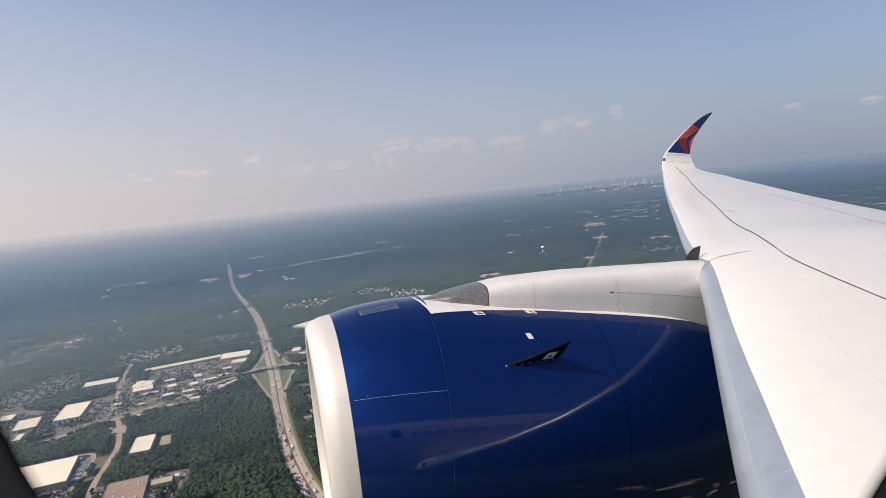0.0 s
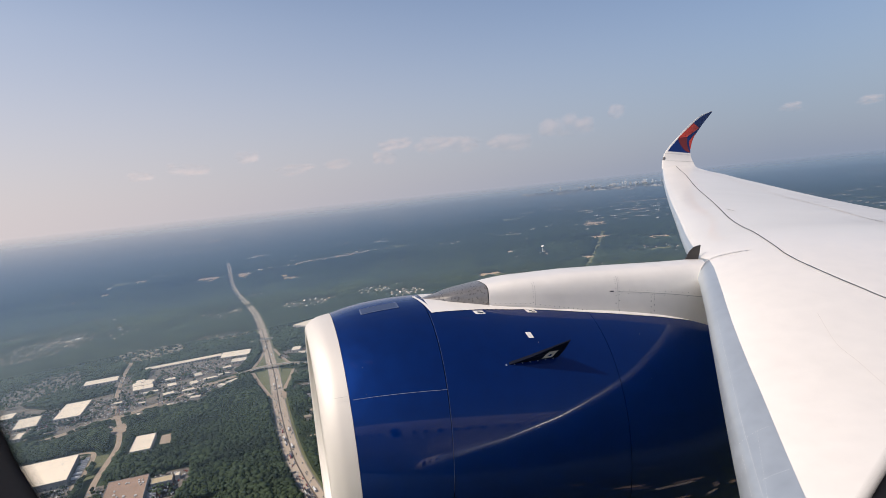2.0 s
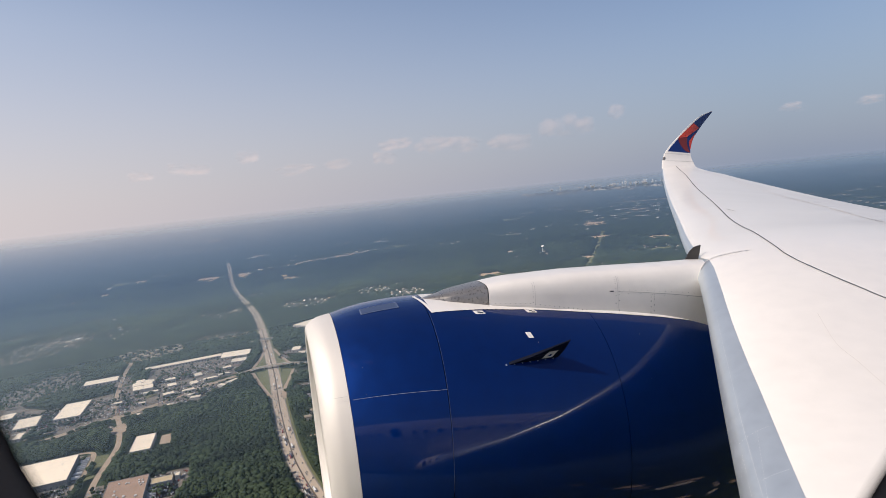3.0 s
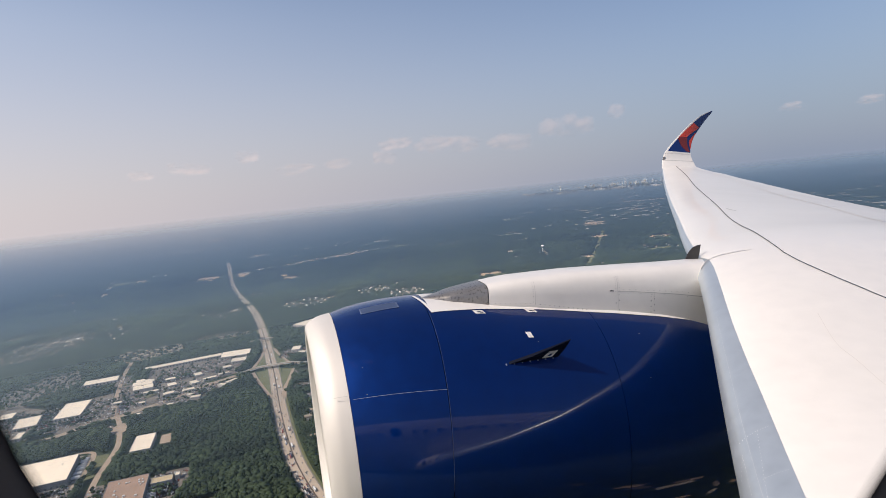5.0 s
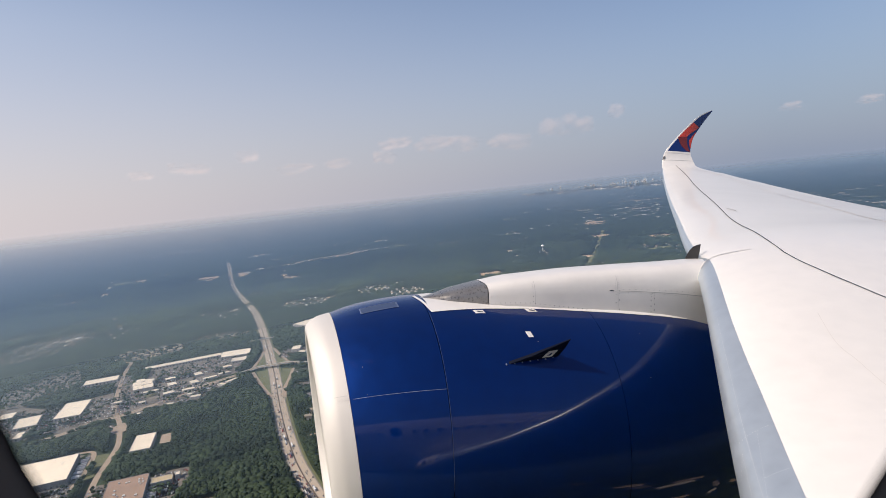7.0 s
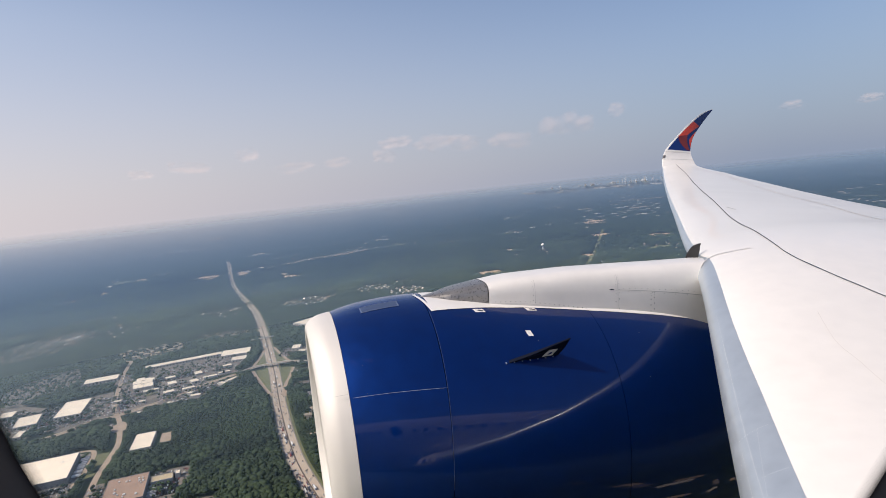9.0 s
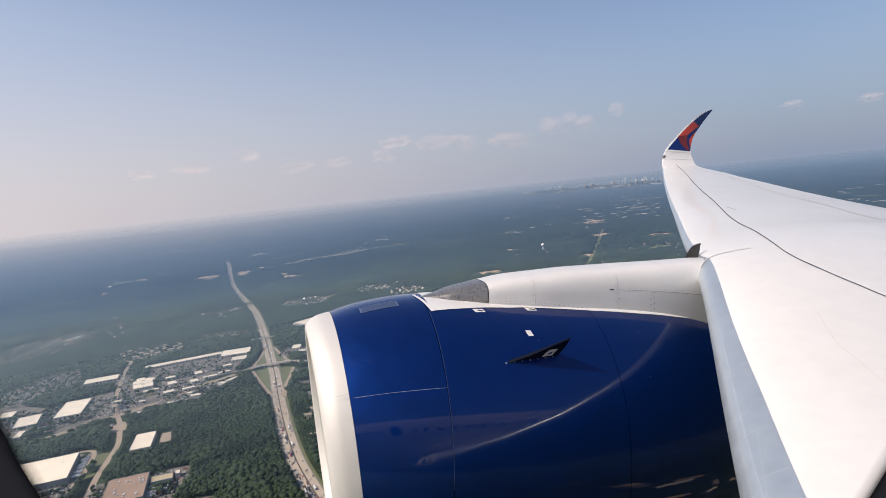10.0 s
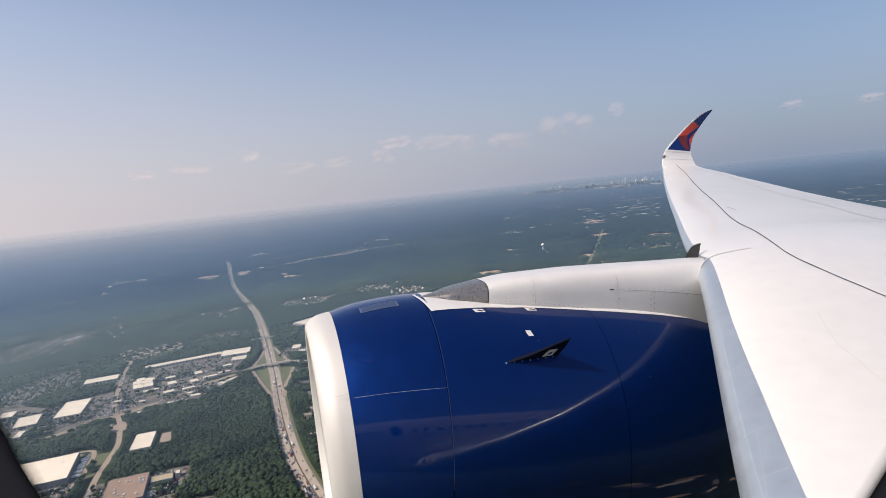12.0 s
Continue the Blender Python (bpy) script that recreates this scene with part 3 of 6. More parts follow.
for y, d, h in ((-2.42, 69.3, 2.3), (-3.12, 70.6, 2.2)):
    card = cowl_patch("placard", y, y - 0.125, d, d + h, 0.004, WHITE_PAINT, engine, "small white warning placard", n=2, skew=0.022)
    cowl_patch("placard_mark", y - 0.03, y - 0.07, d + 0.7, d + 1.5, 0.006, SEAM, card, n=1)
    cowl_patch("placard_mark", y - 0.06, y - 0.10, d + 0.5, d + 1.1, 0.006, SEAM, card, n=1)
cowl_patch("latch_placard", -2.955, -3.02, 55.4, 58.2, 0.004, WHITE_PAINT, engine, "small white placard", n=2, skew=0.018)
for y, d in ((-3.05, 53.3), (-4.5, 58.0), (-4.4, 38.0), (-0.98, 48.0), (-1.0, 37.5)):
    cowl_patch("rivet", y, y - 0.006, d, d + 0.18, 0.003, SEAM_SOFT, engine, n=1)

# strake: a tapered fin standing on the inboard side of the fan cowl
base0, base1 = on_cowl(-2.55, 44.4), on_cowl(-3.23, 47.3)
out = (on_cowl(-3.0, 46, 1.0) - on_cowl(-3.0, 46, 0.0)).normalized()
tip = base1 + out * 0.235 + Vector((0.0, -0.08, 0.055))
mid = base0.lerp(base1, 0.45) + out * 0.10
side = out.cross((base1 - base0).normalized()) * 0.016
bm = bmesh.new()
ring = [base0 - out * 0.02, mid, tip, base1.lerp(tip, 0.5) + Vector((0, -0.01, 0)), base1 - out * 0.02]
a = [bm.verts.new(p + side * (0.3 if i == 2 else 1)) for i, p in enumerate(ring)]
b = [bm.verts.new(p - side * (0.3 if i == 2 else 1)) for i, p in enumerate(ring)]
bm.faces.new(a)
bm.faces.new(b[::-1])
for i in range(5):
    bm.faces.new([a[i], b[i], b[(i + 1) % 5], a[(i + 1) % 5]])
bmesh.ops.recalc_face_normals(bm, faces=bm.faces[:])
strake = part("strake", bm, STRAKE_PAINT, engine, "dark blue strake fin, deepened for shade, with a white placard")
def fin_point(s, h, lift):
    return base0.lerp(base1, s) + out * h * 0.235 + Vector((0, -0.08 * h, 0.055 * h)) + side.normalized() * lift
for lift in (0.021, -0.021):
    bm = bmesh.new()
    bm.faces.new([bm.verts.new(fin_point(*p, lift)) for p in ((0.66, 0.10), (0.86, 0.10), (0.88, 0.50), (0.70, 0.50))])
    part("strake_placard", bm, WHITE_PAINT, strake)
    bm = bmesh.new()
    bm.faces.new([bm.verts.new(fin_point(*p, lift * 1.15)) for p in ((0.73, 0.22), (0.80, 0.20), (0.81, 0.33), (0.77, 0.36))])
    part("strake_mark", bm, NAVY, strake)
for i in range(7):
    cowl_patch("bolt", -2.56 - 0.1 * i, -2.575 - 0.1 * i, 43.7 + 0.40 * i, 44.4 + 0.40 * i, 0.006, SEAM_PALE, strake, n=1)

# white saddle on the crown of the cowl, under the pylon
EDGE_ANGLE = ((-5.9, 72), (-5.3, 70.0), (-4.7, 70), (-4.1, 71), (-3.6, 72.2), (-3.1, 73.0), (-2.5, 72.6), (-1.9, 71.4))
rows = []
for i in range(41):
    y = -1.88 - 4.0 * i / 40
    e = lerp_table(y, EDGE_ANGLE)
    rows.append([on_cowl(y, e + (97 - e) * j / 12, 0.005) for j in range(13)])
saddle = part("cowl_saddle", grid(rows), WHITE_PAINT, engine, "white painted saddle along the crown of the cowl", smooth=True)
front = [on_cowl(-1.775 - 0.1 * abs(d - 90) / 18.6, d, 0.006) for d in np.linspace(71.2, 92, 13)]
back = [on_cowl(-1.815 - 0.1 * abs(d - 90) / 18.6, d, 0.006) for d in np.linspace(71.2, 92, 13)]
part("saddle_edge", grid([front, back]), WHITE_PAINT, engine)

# ---- pylon ----
PYLON_TOP = ((-1.85, -1.40), (-2.07, -1.345), (-2.26, -1.285), (-2.63, -1.205), (-3.02, -1.13), (-3.34, -1.10), (-3.83, -1.05), (-4.68, -1.0), (-5.39, -0.965), (-5.9, -0.93), (-6.6, -0.92))
HALF_WIDTH = ((-6.6, 0.42), (-5.0, 0.42), (-3.4, 0.38), (-2.65, 0.32), (-2.2, 0.22), (-1.85, 0.04))
PYLON_FOOT = ((-6.6, -2.4), (-5.83, -1.98), (-5.37, -1.84), (-4.76, -1.71), (-4.0, -1.60), (-3.2, -1.5), (-2.6, -1.49), (-1.85, -1.47))


def pylon_section(y):
    w, top, foot = lerp_table(y, HALF_WIDTH), lerp_table(-y, [(-a, b) for a, b in PYLON_TOP]), lerp_table(y, PYLON_FOOT)
    pts = []
    for j in range(17):
        a = math.pi * j / 16
        c, s = math.cos(a), math.sin(a)
        k = abs(s) ** 0.45
        pts.append(Vector((7.62 - w * (1.12 - 0.12 * k) * math.copysign(abs(c) ** 0.5, c), y, foot + (top - foot) * k)))
    return pts


def pylon_piece(name, y0, y1, mat, parent, label="", n=20):
    rows = [pylon_section(y0 + (y1 - y0) * i / n) for i in range(n + 1)]
    return part(name, grid(rows, flip=True), mat, parent, label, smooth=True)


pylon = pylon_piece("pylon", -2.665, -6.6, WHITE_PAINT, aeroplane, "white engine pylon fairing", n=40)
pylon_piece("pylon_nose", -1.86, -2.655, GREY_CAP, pylon, "dark grey metal nose fairing")


def pylon_point(y, s, lift=0.004):
    """A point on the inboard face of the pylon: s runs from 0 at the foot to 1 at the crown."""
    p = pylon_section(y)
    f = s * 8
    i = min(int(f), 7)
    q = p[i].lerp(p[i + 1], f - i)
    return q + Vector((-lift, 0, lift * 0.4))


rows = []
for i in range(31):
    y = -3.3 - 2.6 * i / 30
    p = pylon_section(y)[0]
    w = 0.02 + 0.05 * min(1, i / 12)
    rows.append([p + Vector((0.01, 0, 0.012)), p + Vector((-w * 0.5, 0, 0.004)), p + Vector((-w, 0, -0.014)), p + Vector((-w, 0, -0.05))])
part("pylon_fillet", grid(rows, flip=True), WHITE_PAINT, pylon, "narrow flared skirt along the foot of the pylon", smooth=True)


def pylon_line(pts, width, mat, name):
    rows = []
    for (y, s), (y2, s2) in zip(pts, pts[1:]):
        for k in range(7):
            t = k / 6
            ya, sa = y + (y2 - y) * t, s + (s2 - s) * t
            along = abs(y2 - y) > 0.05
            rows.append([pylon_point(ya + (0 if along else width), sa + (width * 1.6 if along else 0)), pylon_point(ya - (0 if along else width), sa - (width * 1.6 if along else 0))])
    return part(name, grid(rows), mat, pylon)


pylon_line(((-3.265, 0.04), (-3.265, 0.52)), 0.0016, SEAM_SOFT, "panel_seam")
pylon_line(((-4.43, 0.02), (-4.43, 0.53)), 0.0022, SEAM_SOFT, "panel_seam")
pylon_line(((-4.95, 0.02), (-4.95, 0.19)), 0.0012, FAINT, "panel_seam")
pylon_line(((-4.43, 0.195), (-5.75, 0.185)), 0.0024, SEAM_SOFT, "panel_seam")
pylon_line(((-2.70, 0.042), (-3.6, 0.028), (-4.6, 0.012)), 0.0012, FAINT, "panel_seam")
pylon_line(((-4.31, 0.20), (-4.37, 0.20)), 0.005, SEAM, "vent")



def fastener(y, s):
    bm = bmesh.new()
    bm.faces.new([bm.verts.new(pylon_point(y + u, s + v, 0.006)) for u, v in ((0, 0), (0.012, 0), (0.012, 0.006), (0, 0.006))])
    part("fastener", bm, FASTENER, pylon)


for k in range(44):
    y = -2.75 - 0.065 * k
    fastener(y, lerp_table(y, ((-5.7, 0.014), (-4.6, 0.022), (-2.75, 0.056))))
for k in range(10):
    fastener(-4.405, 0.035 + 0.05 * k)
    fastener(-4.455, 0.05 + 0.05 * k)
    fastener(-3.245, 0.06 + 0.045 * k)
for k in range(6):
    fastener(-4.925, 0.03 + 0.026 * k)
    fastener(-4.975, 0.04 + 0.026 * k)
for k in range(13):
    fastener(-4.52 - 0.09 * k, 0.215)
    if k % 2:
        fastener(-4.50 - 0.09 * k, 0.17)

# ---- wing ----
LE_Z = ((-1.8, -3.1), (0.5, -2.70), (2, -2.40), (3.52, -2.14), (5.0, -1.70), (6.12, -1.36), (7.2, -1.08), (8.5, -1.05), (10, -0.99), (12.66, -0.74), (19.1, -0.13), (24, 0.52), (27.4, 1.22), (29.2, 1.75))
CHORD = ((-0.6, 14.5), (7, 10.8), (10, 9.2), (14.5, 7.2), (17.8, 6.1), (21, 5.0), (25, 3.3), (27.4, 2.05), (28.0, 1.85))


TRAIL_RISE = ((8, 0.22), (12, 0.29), (17, 0.33), (22, 0.37), (25, 0.32), (27.4, 0.17))


def wing_point(x, u, top=True, lift=0.0):
    """A point of the wing at span x and chord fraction u."""
    c = smooth_table(x, CHORD)
    t = 0.112 + 0.040 * (1 - smooth01((x - 1.6) / 2.0)) - 0.022 * max(0, x - 8) / 20
    yt = 5 * t * c * (0.2969 * math.sqrt(u) - 0.1260 * u - 0.3516 * u * u + 0.2843 * u ** 3 - 0.1030 * u ** 4)
    z0 = sum(smooth_table(x + d, LE_Z) for d in (-1.2, -0.9, -0.6, -0.3, 0, 0.3, 0.6, 0.9, 1.2)) / 9
    y = -5.96 - 0.659 * (x - 7.66) - c * u
    return Vector((x, y, z0 + lerp_table(x, TRAIL_RISE) * u + (yt + lift if top else -0.75 * yt - lift)))


def nose_share(x):
    """How much of the chord the bare leading edge takes, on top."""
    aft = lerp_table(x, ((-0.6, 0.60), (3.0, 0.36), (3.4, 0.35), (3.75, 0.335), (4.2, 0.31), (4.7, 0.27), (5.35, 0.23), (6.0, 0.21), (7.35, 0.20), (7.7, 0.10), (9, 0.09), (20, 0.06), (28, 0.04)))
    return aft / lerp_table(x, CHORD)


SPANS = [-0.6 + 0.4 * i for i in range(71)] + [28.0]
rows, lower = [], []
for x in SPANS:
    u0 = nose_share(x)
    up = [wing_point(x, u0 + (1 - u0) * (1 - math.cos(math.pi / 2 * j / 30)) ** 1.15) for j in range(31)]
    low = [wing_point(x, 0.02 + 0.98 * (j / 14) ** 1.6, False) for j in range(14, -1, -1)]
    rows.append(up)
    lower.append(up[-1:] + low)
wing = part("wing", grid(rows, flip=True), WHITE_PAINT, aeroplane, "long white swept wing", smooth=False)
shade_smooth(wing, radians(50))
part("lower_skin", grid(lower, flip=True), GREY_PAINT, wing, "light grey underside of the wing", smooth=True)
rows = []
for x in SPANS:
    u0 = nose_share(x)
    up = [wing_point(x, u0 * (j / 14) ** 2) for j in range(14, -1, -1)]
    low = [wing_point(x, 0.02 * (j / 8) ** 2, False) for j in range(1, 9)]
    rows.append(up + low)
part("leading_edge", grid(rows), EDGE_METAL, wing, "weathered bare metal leading edge", smooth=True)


def wing_line(pts, width, mat, name, lift=0.006, steps=8, parent=None):
    """A narrow strip on top of the wing through (span, metres behind the leading edge)."""
    pts = spline([(x, a, 0) for x, a in pts], steps)
    rows = []
    for i, p in enumerate(pts):
        q, r = pts[max(i - 1, 0)], pts[min(i + 1, len(pts) - 1)]
        d = (r - q)
        n = Vector((-d.y, d.x, 0))
        w = width if not isinstance(width, tuple) else width[0] + (width[1] - width[0]) * i / (len(pts) - 1)
        n = n.normalized() * w / 2
        rows.append([wing_point(p.x + s * n.x, max(0.0005, (p.y + s * n.y) / lerp_table(p.x + s * n.x, CHORD)), True, lift) for s in (-1, 1)])
    return part(name, grid(rows), mat, parent or wing)


wing_line(((27.6, 0.80), (26.2, 1.03), (23.7, 1.19), (19.85, 1.23), (16.4, 1.25), (13.4, 1.21), (11.0, 1.15), (9.1, 1.14), (7.95, 1.12), (7.3, 1.15), (6.65, 1.22)), (0.036, 0.015), SEAM, "slat_gap", steps=5)
wing_line(((6.65, 1.22), (6.35, 1.31), (6.1, 1.42), (5.7, 1.64), (5.3, 1.9), (5.05, 2.07), (4.0, 2.85)), 0.016, SEAM, "nose_flap_gap")
wing_line(((27.0, 1.60), (25.2, 2.55), (23.45, 3.25), (20, 3.75), (16.7, 4.12), (12.3, 4.55), (8.5, 4.4)), 0.05, FAINT, "spoiler_gap")
wing_line(((7.3, 0.04), (7.4, 0.14), (7.35, 0.31), (7.25, 0.47), (7.1, 0.80)), 0.025, FAINT, "fairing_ridge", lift=0.012)
wing_line(((12.6, 1.35), (12.0, 1.5)), 0.04, SEAM_SOFT, "vent_mark")
wing_line(((5.0, 1.17), (4.45, 1.18), (4.1, 1.28), (3.7, 1.38), (3.0, 1.6)), 0.006, FAINT, "panel_seam", lift=0.004)

# pale fairing over the root of the leading edge, with a landing lamp let into it
rows = []
for i in range(13):
    x = 0.1 + 1.45 * i / 12
    c = smooth_table(x, CHORD)
    f = (1 - ((i - 6) / 6.6) ** 4) ** 0.5
    up = [wing_point(x, 0.050 * f * (j / 10) ** 2, True, 0.012) for j in range(10, -1, -1)]
    low = [wing_point(x, 0.030 * f * (j / 8) ** 2, False, 0.012) for j in range(1, 9)]
    rows.append([p + Vector((0, 0.02, 0)) for p in up + low])
root = part("root_fairing", grid(rows), WHITE_PAINT, wing, "pale fairing at the root of the leading edge", smooth=True)
for x0, x1, mat, name in ((0.72, 0.98, LAMP_GLASS, "landing_lamp"), (1.18, 1.27, SEAM, "lamp_cover")):
    rows = []
    for i in range(9):
        x = x0 + (x1 - x0) * i / 8
        f = max(0.05, 1 - ((i - 4) / 4.2) ** 2) ** 0.5
        rows.append([wing_point(x, 0.0040 * f * (j / 6) ** 2, j2, 0.016) + Vector((0, 0.026, 0)) for j2, j in [(True, k) for k in range(6, -1, -1)] + [(False, k) for k in range(1, 5)]])
    part(name, grid(rows), mat, root, smooth=True)

# fastener rows on the leading edge
def rivet_row(x0, a0, x1, a1, n):
    for i in range(n):
        t = i / (n - 1)
        x, aft = x0 + (x1 - x0) * t, a0 + (a1 - a0) * t
        c = lerp_table(x, CHORD)
        p = wing_point(x, aft / c, True, 0.003)
        e1 = (wing_point(x + 0.01, aft / c, True, 0.003) - p).normalized() * 0.004
        e2 = (wing_point(x, (aft + 0.004) / c, True, 0.003) - p).normalized() * 0.004
        bm = bmesh.new()
        bm.faces.new([bm.verts.new(p + a * e1 + b * e2) for a, b in ((-1, -0.4), (-0.4, -1), (0.4, -1), (1, -0.4), (1, 0.4), (0.4, 1), (-0.4, 1), (-1, 0.4))])
        part("rivet", bm, RIVET, wing)


rivet_row(3.85, 0.05, 3.78, 0.28, 12)
rivet_row(3.35, 0.14, 3.28, 0.32, 10)
rivet_row(3.0, 0.12, 3.8, 0.19, 26)
rivet_row(3.0, 0.05, 3.7, 0.05, 20)
rivet_row(3.72, 0.05, 3.55, 0.012, 7)
wing_line(((2.6, 0.12), (3.3, 0.11), (4.1, 0.095), (4.7, 0.09), (5.7, 0.08)), 0.002, EDGE_SEAM, "nose_seam", lift=0.003)

# plate for the slat's open end beside the pylon, its shade in the colour
bm = bmesh.new()
pts = [Vector((8.6, y, z)) * 0.9186 for y, z in ((-6.475, -1.10), (-6.49, -1.03), (-6.52, -0.96), (-6.56, -0.90), (-6.61, -0.85), (-6.68, -0.82), (-6.76, -0.80), (-6.745, -0.95), (-6.72, -1.08), (-6.62, -1.13))]
a = [bm.verts.new(p) for p in pts]
b = [bm.verts.new(p + Vector((0.05, -0.033, 0.0))) for p in pts]
bm.faces.new(a)
bm.faces.new(b[::-1])
for i in range(len(a)):
    bm.faces.new([a[i], b[i], b[(i + 1) % len(a)], a[(i + 1) % len(a)]])
bmesh.ops.recalc_face_normals(bm, faces=bm.faces[:])
part("slat_end", bm, CAVITY, wing, "dark plate for the shaded open end of the slat beside the pylon")

# ---- winglet: leading and trailing edges from root to tip ----
WL_LEAD = ((27.4, -18.97, 1.25), (28.0, -19.36, 1.62), (28.35, -19.76, 2.2), (28.75, -20.70, 3.0), (29.1, -21.68, 3.76), (29.35, -22.53, 4.31), (29.6, -23.4, 4.62))
WL_TRAIL = ((27.4, -21.0, 1.36), (27.9, -21.17, 1.66), (28.35, -21.27, 2.18), (28.8, -21.70, 2.92), (29.1, -22.24, 3.47), (29.35, -22.80, 4.0), (29.6, -23.46, 4.60))
lead, trail = spline(WL_LEAD, 6), spline(WL_TRAIL, 6)


def winglet_point(s, t, side=1, lift=0.0):
    """s from root to tip, t from the leading to the trailing edge; side 1 faces the cabin."""
    f = s * (len(lead) - 1)
    i = min(int(f), len(lead) - 2)
    a, b = lead[i].lerp(lead[i + 1], f - i), trail[i].lerp(trail[i + 1], f - i)
    up = (lead[i + 1] - lead[i]).normalized()
    n = up.cross(b - a).normalized()
    if n.x - n.z > 0:
        n = -n
    c = (b - a).length
    yt = 0.26 * c * (0.2969 * math.sqrt(t) - 0.1260 * t - 0.3516 * t * t + 0.2843 * t ** 3 - 0.1036 * t ** 4)
    return a.lerp(b, t) + n * side * (yt + lift)


rows = []
for i in range(37):
    s = i / 36
    rows.append([winglet_point(s, (j / 16) ** 2) for j in range(17)] + [winglet_point(s, (j / 16) ** 2, -1) for j in range(16, 0, -1)])
winglet = part("winglet", grid(rows, close_v=True), WHITE_PAINT, aeroplane, "upswept winglet with navy and red livery shapes", smooth=True)
bmw = bmesh.new()
bmw.from_mesh(winglet.data)
bmesh.ops.recalc_face_normals(bmw, faces=bmw.faces[:])
bmw.to_mesh(winglet.data)
bmw.free()


def livery(name, corners, mat, lift):
    """A painted four-cornered shape on both faces of the winglet."""
    for side in (1, -1):
        rows = []
        for i in range(13):
            row = []
            for j in range(9):
                u, v = i / 12, j / 8
                s = (1 - u) * ((1 - v) * corners[0][0] + v * corners[1][0]) + u * ((1 - v) * corners[3][0] + v * corners[2][0])
                t = (1 - u) * ((1 - v) * corners[0][1] + v * corners[1][1]) + u * ((1 - v) * corners[3][1] + v * corners[2][1])
                row.append(winglet_point(s, t, side, lift))
            rows.append(row)
        part(name, grid(rows, flip=side < 0), mat, winglet, smooth=True)


livery("livery_navy", ((0.335, 0.07), (0.335, 0.985), (0.99, 0.97), (0.99, 0.20)), NAVY, 0.004)
livery("livery_dark_red", ((0.49, 0.075), (0.345, 0.86), (0.345, 0.985), (0.525, 0.56)), DARK_RED, 0.008)
livery("livery_red", ((0.495, 0.08), (0.52, 0.54), (0.70, 0.93), (0.70, 0.15)), RED, 0.010)
livery("livery_red_tip", ((0.475, 0.80), (0.62, 0.95), (0.59, 0.985), (0.38, 0.985)), RED, 0.012)
livery("tip_band", ((0.30, 0.02), (0.30, 0.98), (0.315, 0.98), (0.315, 0.02)), FAINT, 0.004)
livery("tip_seam", ((0.185, 0.02), (0.185, 0.98), (0.192, 0.98), (0.192, 0.02)), SEAM_SOFT, 0.004)
rows = []
for i in range(7):
    s = 0.205 + 0.05 * i / 6
    f = 0.02 * max(0.05, 1 - ((i - 3) / 3.2) ** 2) ** 0.5
    rows.append([winglet_point(s, 0.07 * (j / 6) ** 2, 1, f) for j in range(6, -1, -1)] + [winglet_point(s, 0.07 * (j / 6) ** 2, -1, f) for j in range(1, 7)])
part("navigation_lamp", grid(rows), GREY_CAP, winglet, "small grey lens of the navigation lamp", smooth=True)

# ---- fuselage: a tube round the cabin, with the seat's window open in its wall ----
FUS_X, FUS_Z, FUS_R = -2.70, -0.55, 2.98
def hull(y, deg, r=FUS_R):
    a = radians(deg)
    return Vector((FUS_X + r * math.cos(a), y, FUS_Z + r * math.sin(a)))


bm = bmesh.new()
W_C, W_W, W_H = (0.0028, 0.0800), 0.1322, 0.193


def window_edge(k, n, grow=1.0):
    """Rounded window outline in the wall's plane: along y and z."""
    a = 2 * math.pi * k / n
    c, s = math.cos(a), math.sin(a)
    e = 2 / 2.35
    return W_W * grow * math.copysign(abs(c) ** e, c), W_H * grow * math.copysign(abs(s) ** e, s)


# wall ring in the camera's own plane, from the window's rim out to the hull's opening
right, up, ahead = (SEAT_POSE.to_3x3() @ Vector(v) for v in ((1, 0, 0), (0, 1, 0), (0, 0, -1)))
def rim(k, n, grow, depth):
    a, b = window_edge(k, n, grow)
    return right * (a + W_C[0]) + up * (b + W_C[1]) + ahead * depth


N_RIM = 64
rows = [[rim(k, N_RIM, g, d) for k in range(N_RIM)] for g, d in ((2.6, 0.10), (1.35, 0.105), (1.06, 0.12), (1.0, 0.135), (0.995, 0.15), (1.12, 0.165), (1.30, 0.18), (1.40, 0.185))]
part("window_reveal", grid(rows, close_v=True), CABIN, aeroplane, "dark rounded surround of the cabin window", smooth=True)
# added soft ring: the blur of the near window edge put into its alpha
ring = part("window_blur_rim", grid([[rim(k, N_RIM, g, 0.15) for k in range(N_RIM)] for g in (1.01, 0.995, 0.985, 0.972)], close_v=True), BLUR_RIM, aeroplane, "soft dark ring standing in for the out-of-focus window edge")
ring.data.attributes.new("rim_fade", "FLOAT", "POINT").data.foreach_set("value", np.repeat((1.0, 0.9, 0.35, 0.0), N_RIM).astype(np.float32))
# hull skin with a tapered nose and tail, open only round this window
ys = [-14 + i * 0.5 for i in range(61)]
degs = [i * 5 for i in range(72)]
def hull_ring(y):
    k = 1.0 if -14 <= y <= 16 else math.sqrt(max(0, 1 - ((y - 16) / 6.5) ** 2)) if y > 16 else max(0.0, 1 - ((-14 - y) / 22) ** 1.6)
    return [bm.verts.new(hull(y, d, FUS_R * k) + Vector((0, 0, (1 - k) * (1.4 if y < 0 else -0.6)))) for d in degs]
ys = [-35.8, -34, -31, -28, -25, -22, -19, -16.5] + ys + [17, 18.2, 19.4, 20.5, 21.4, 22.1, 22.45]
vs = [hull_ring(y) for y in ys]
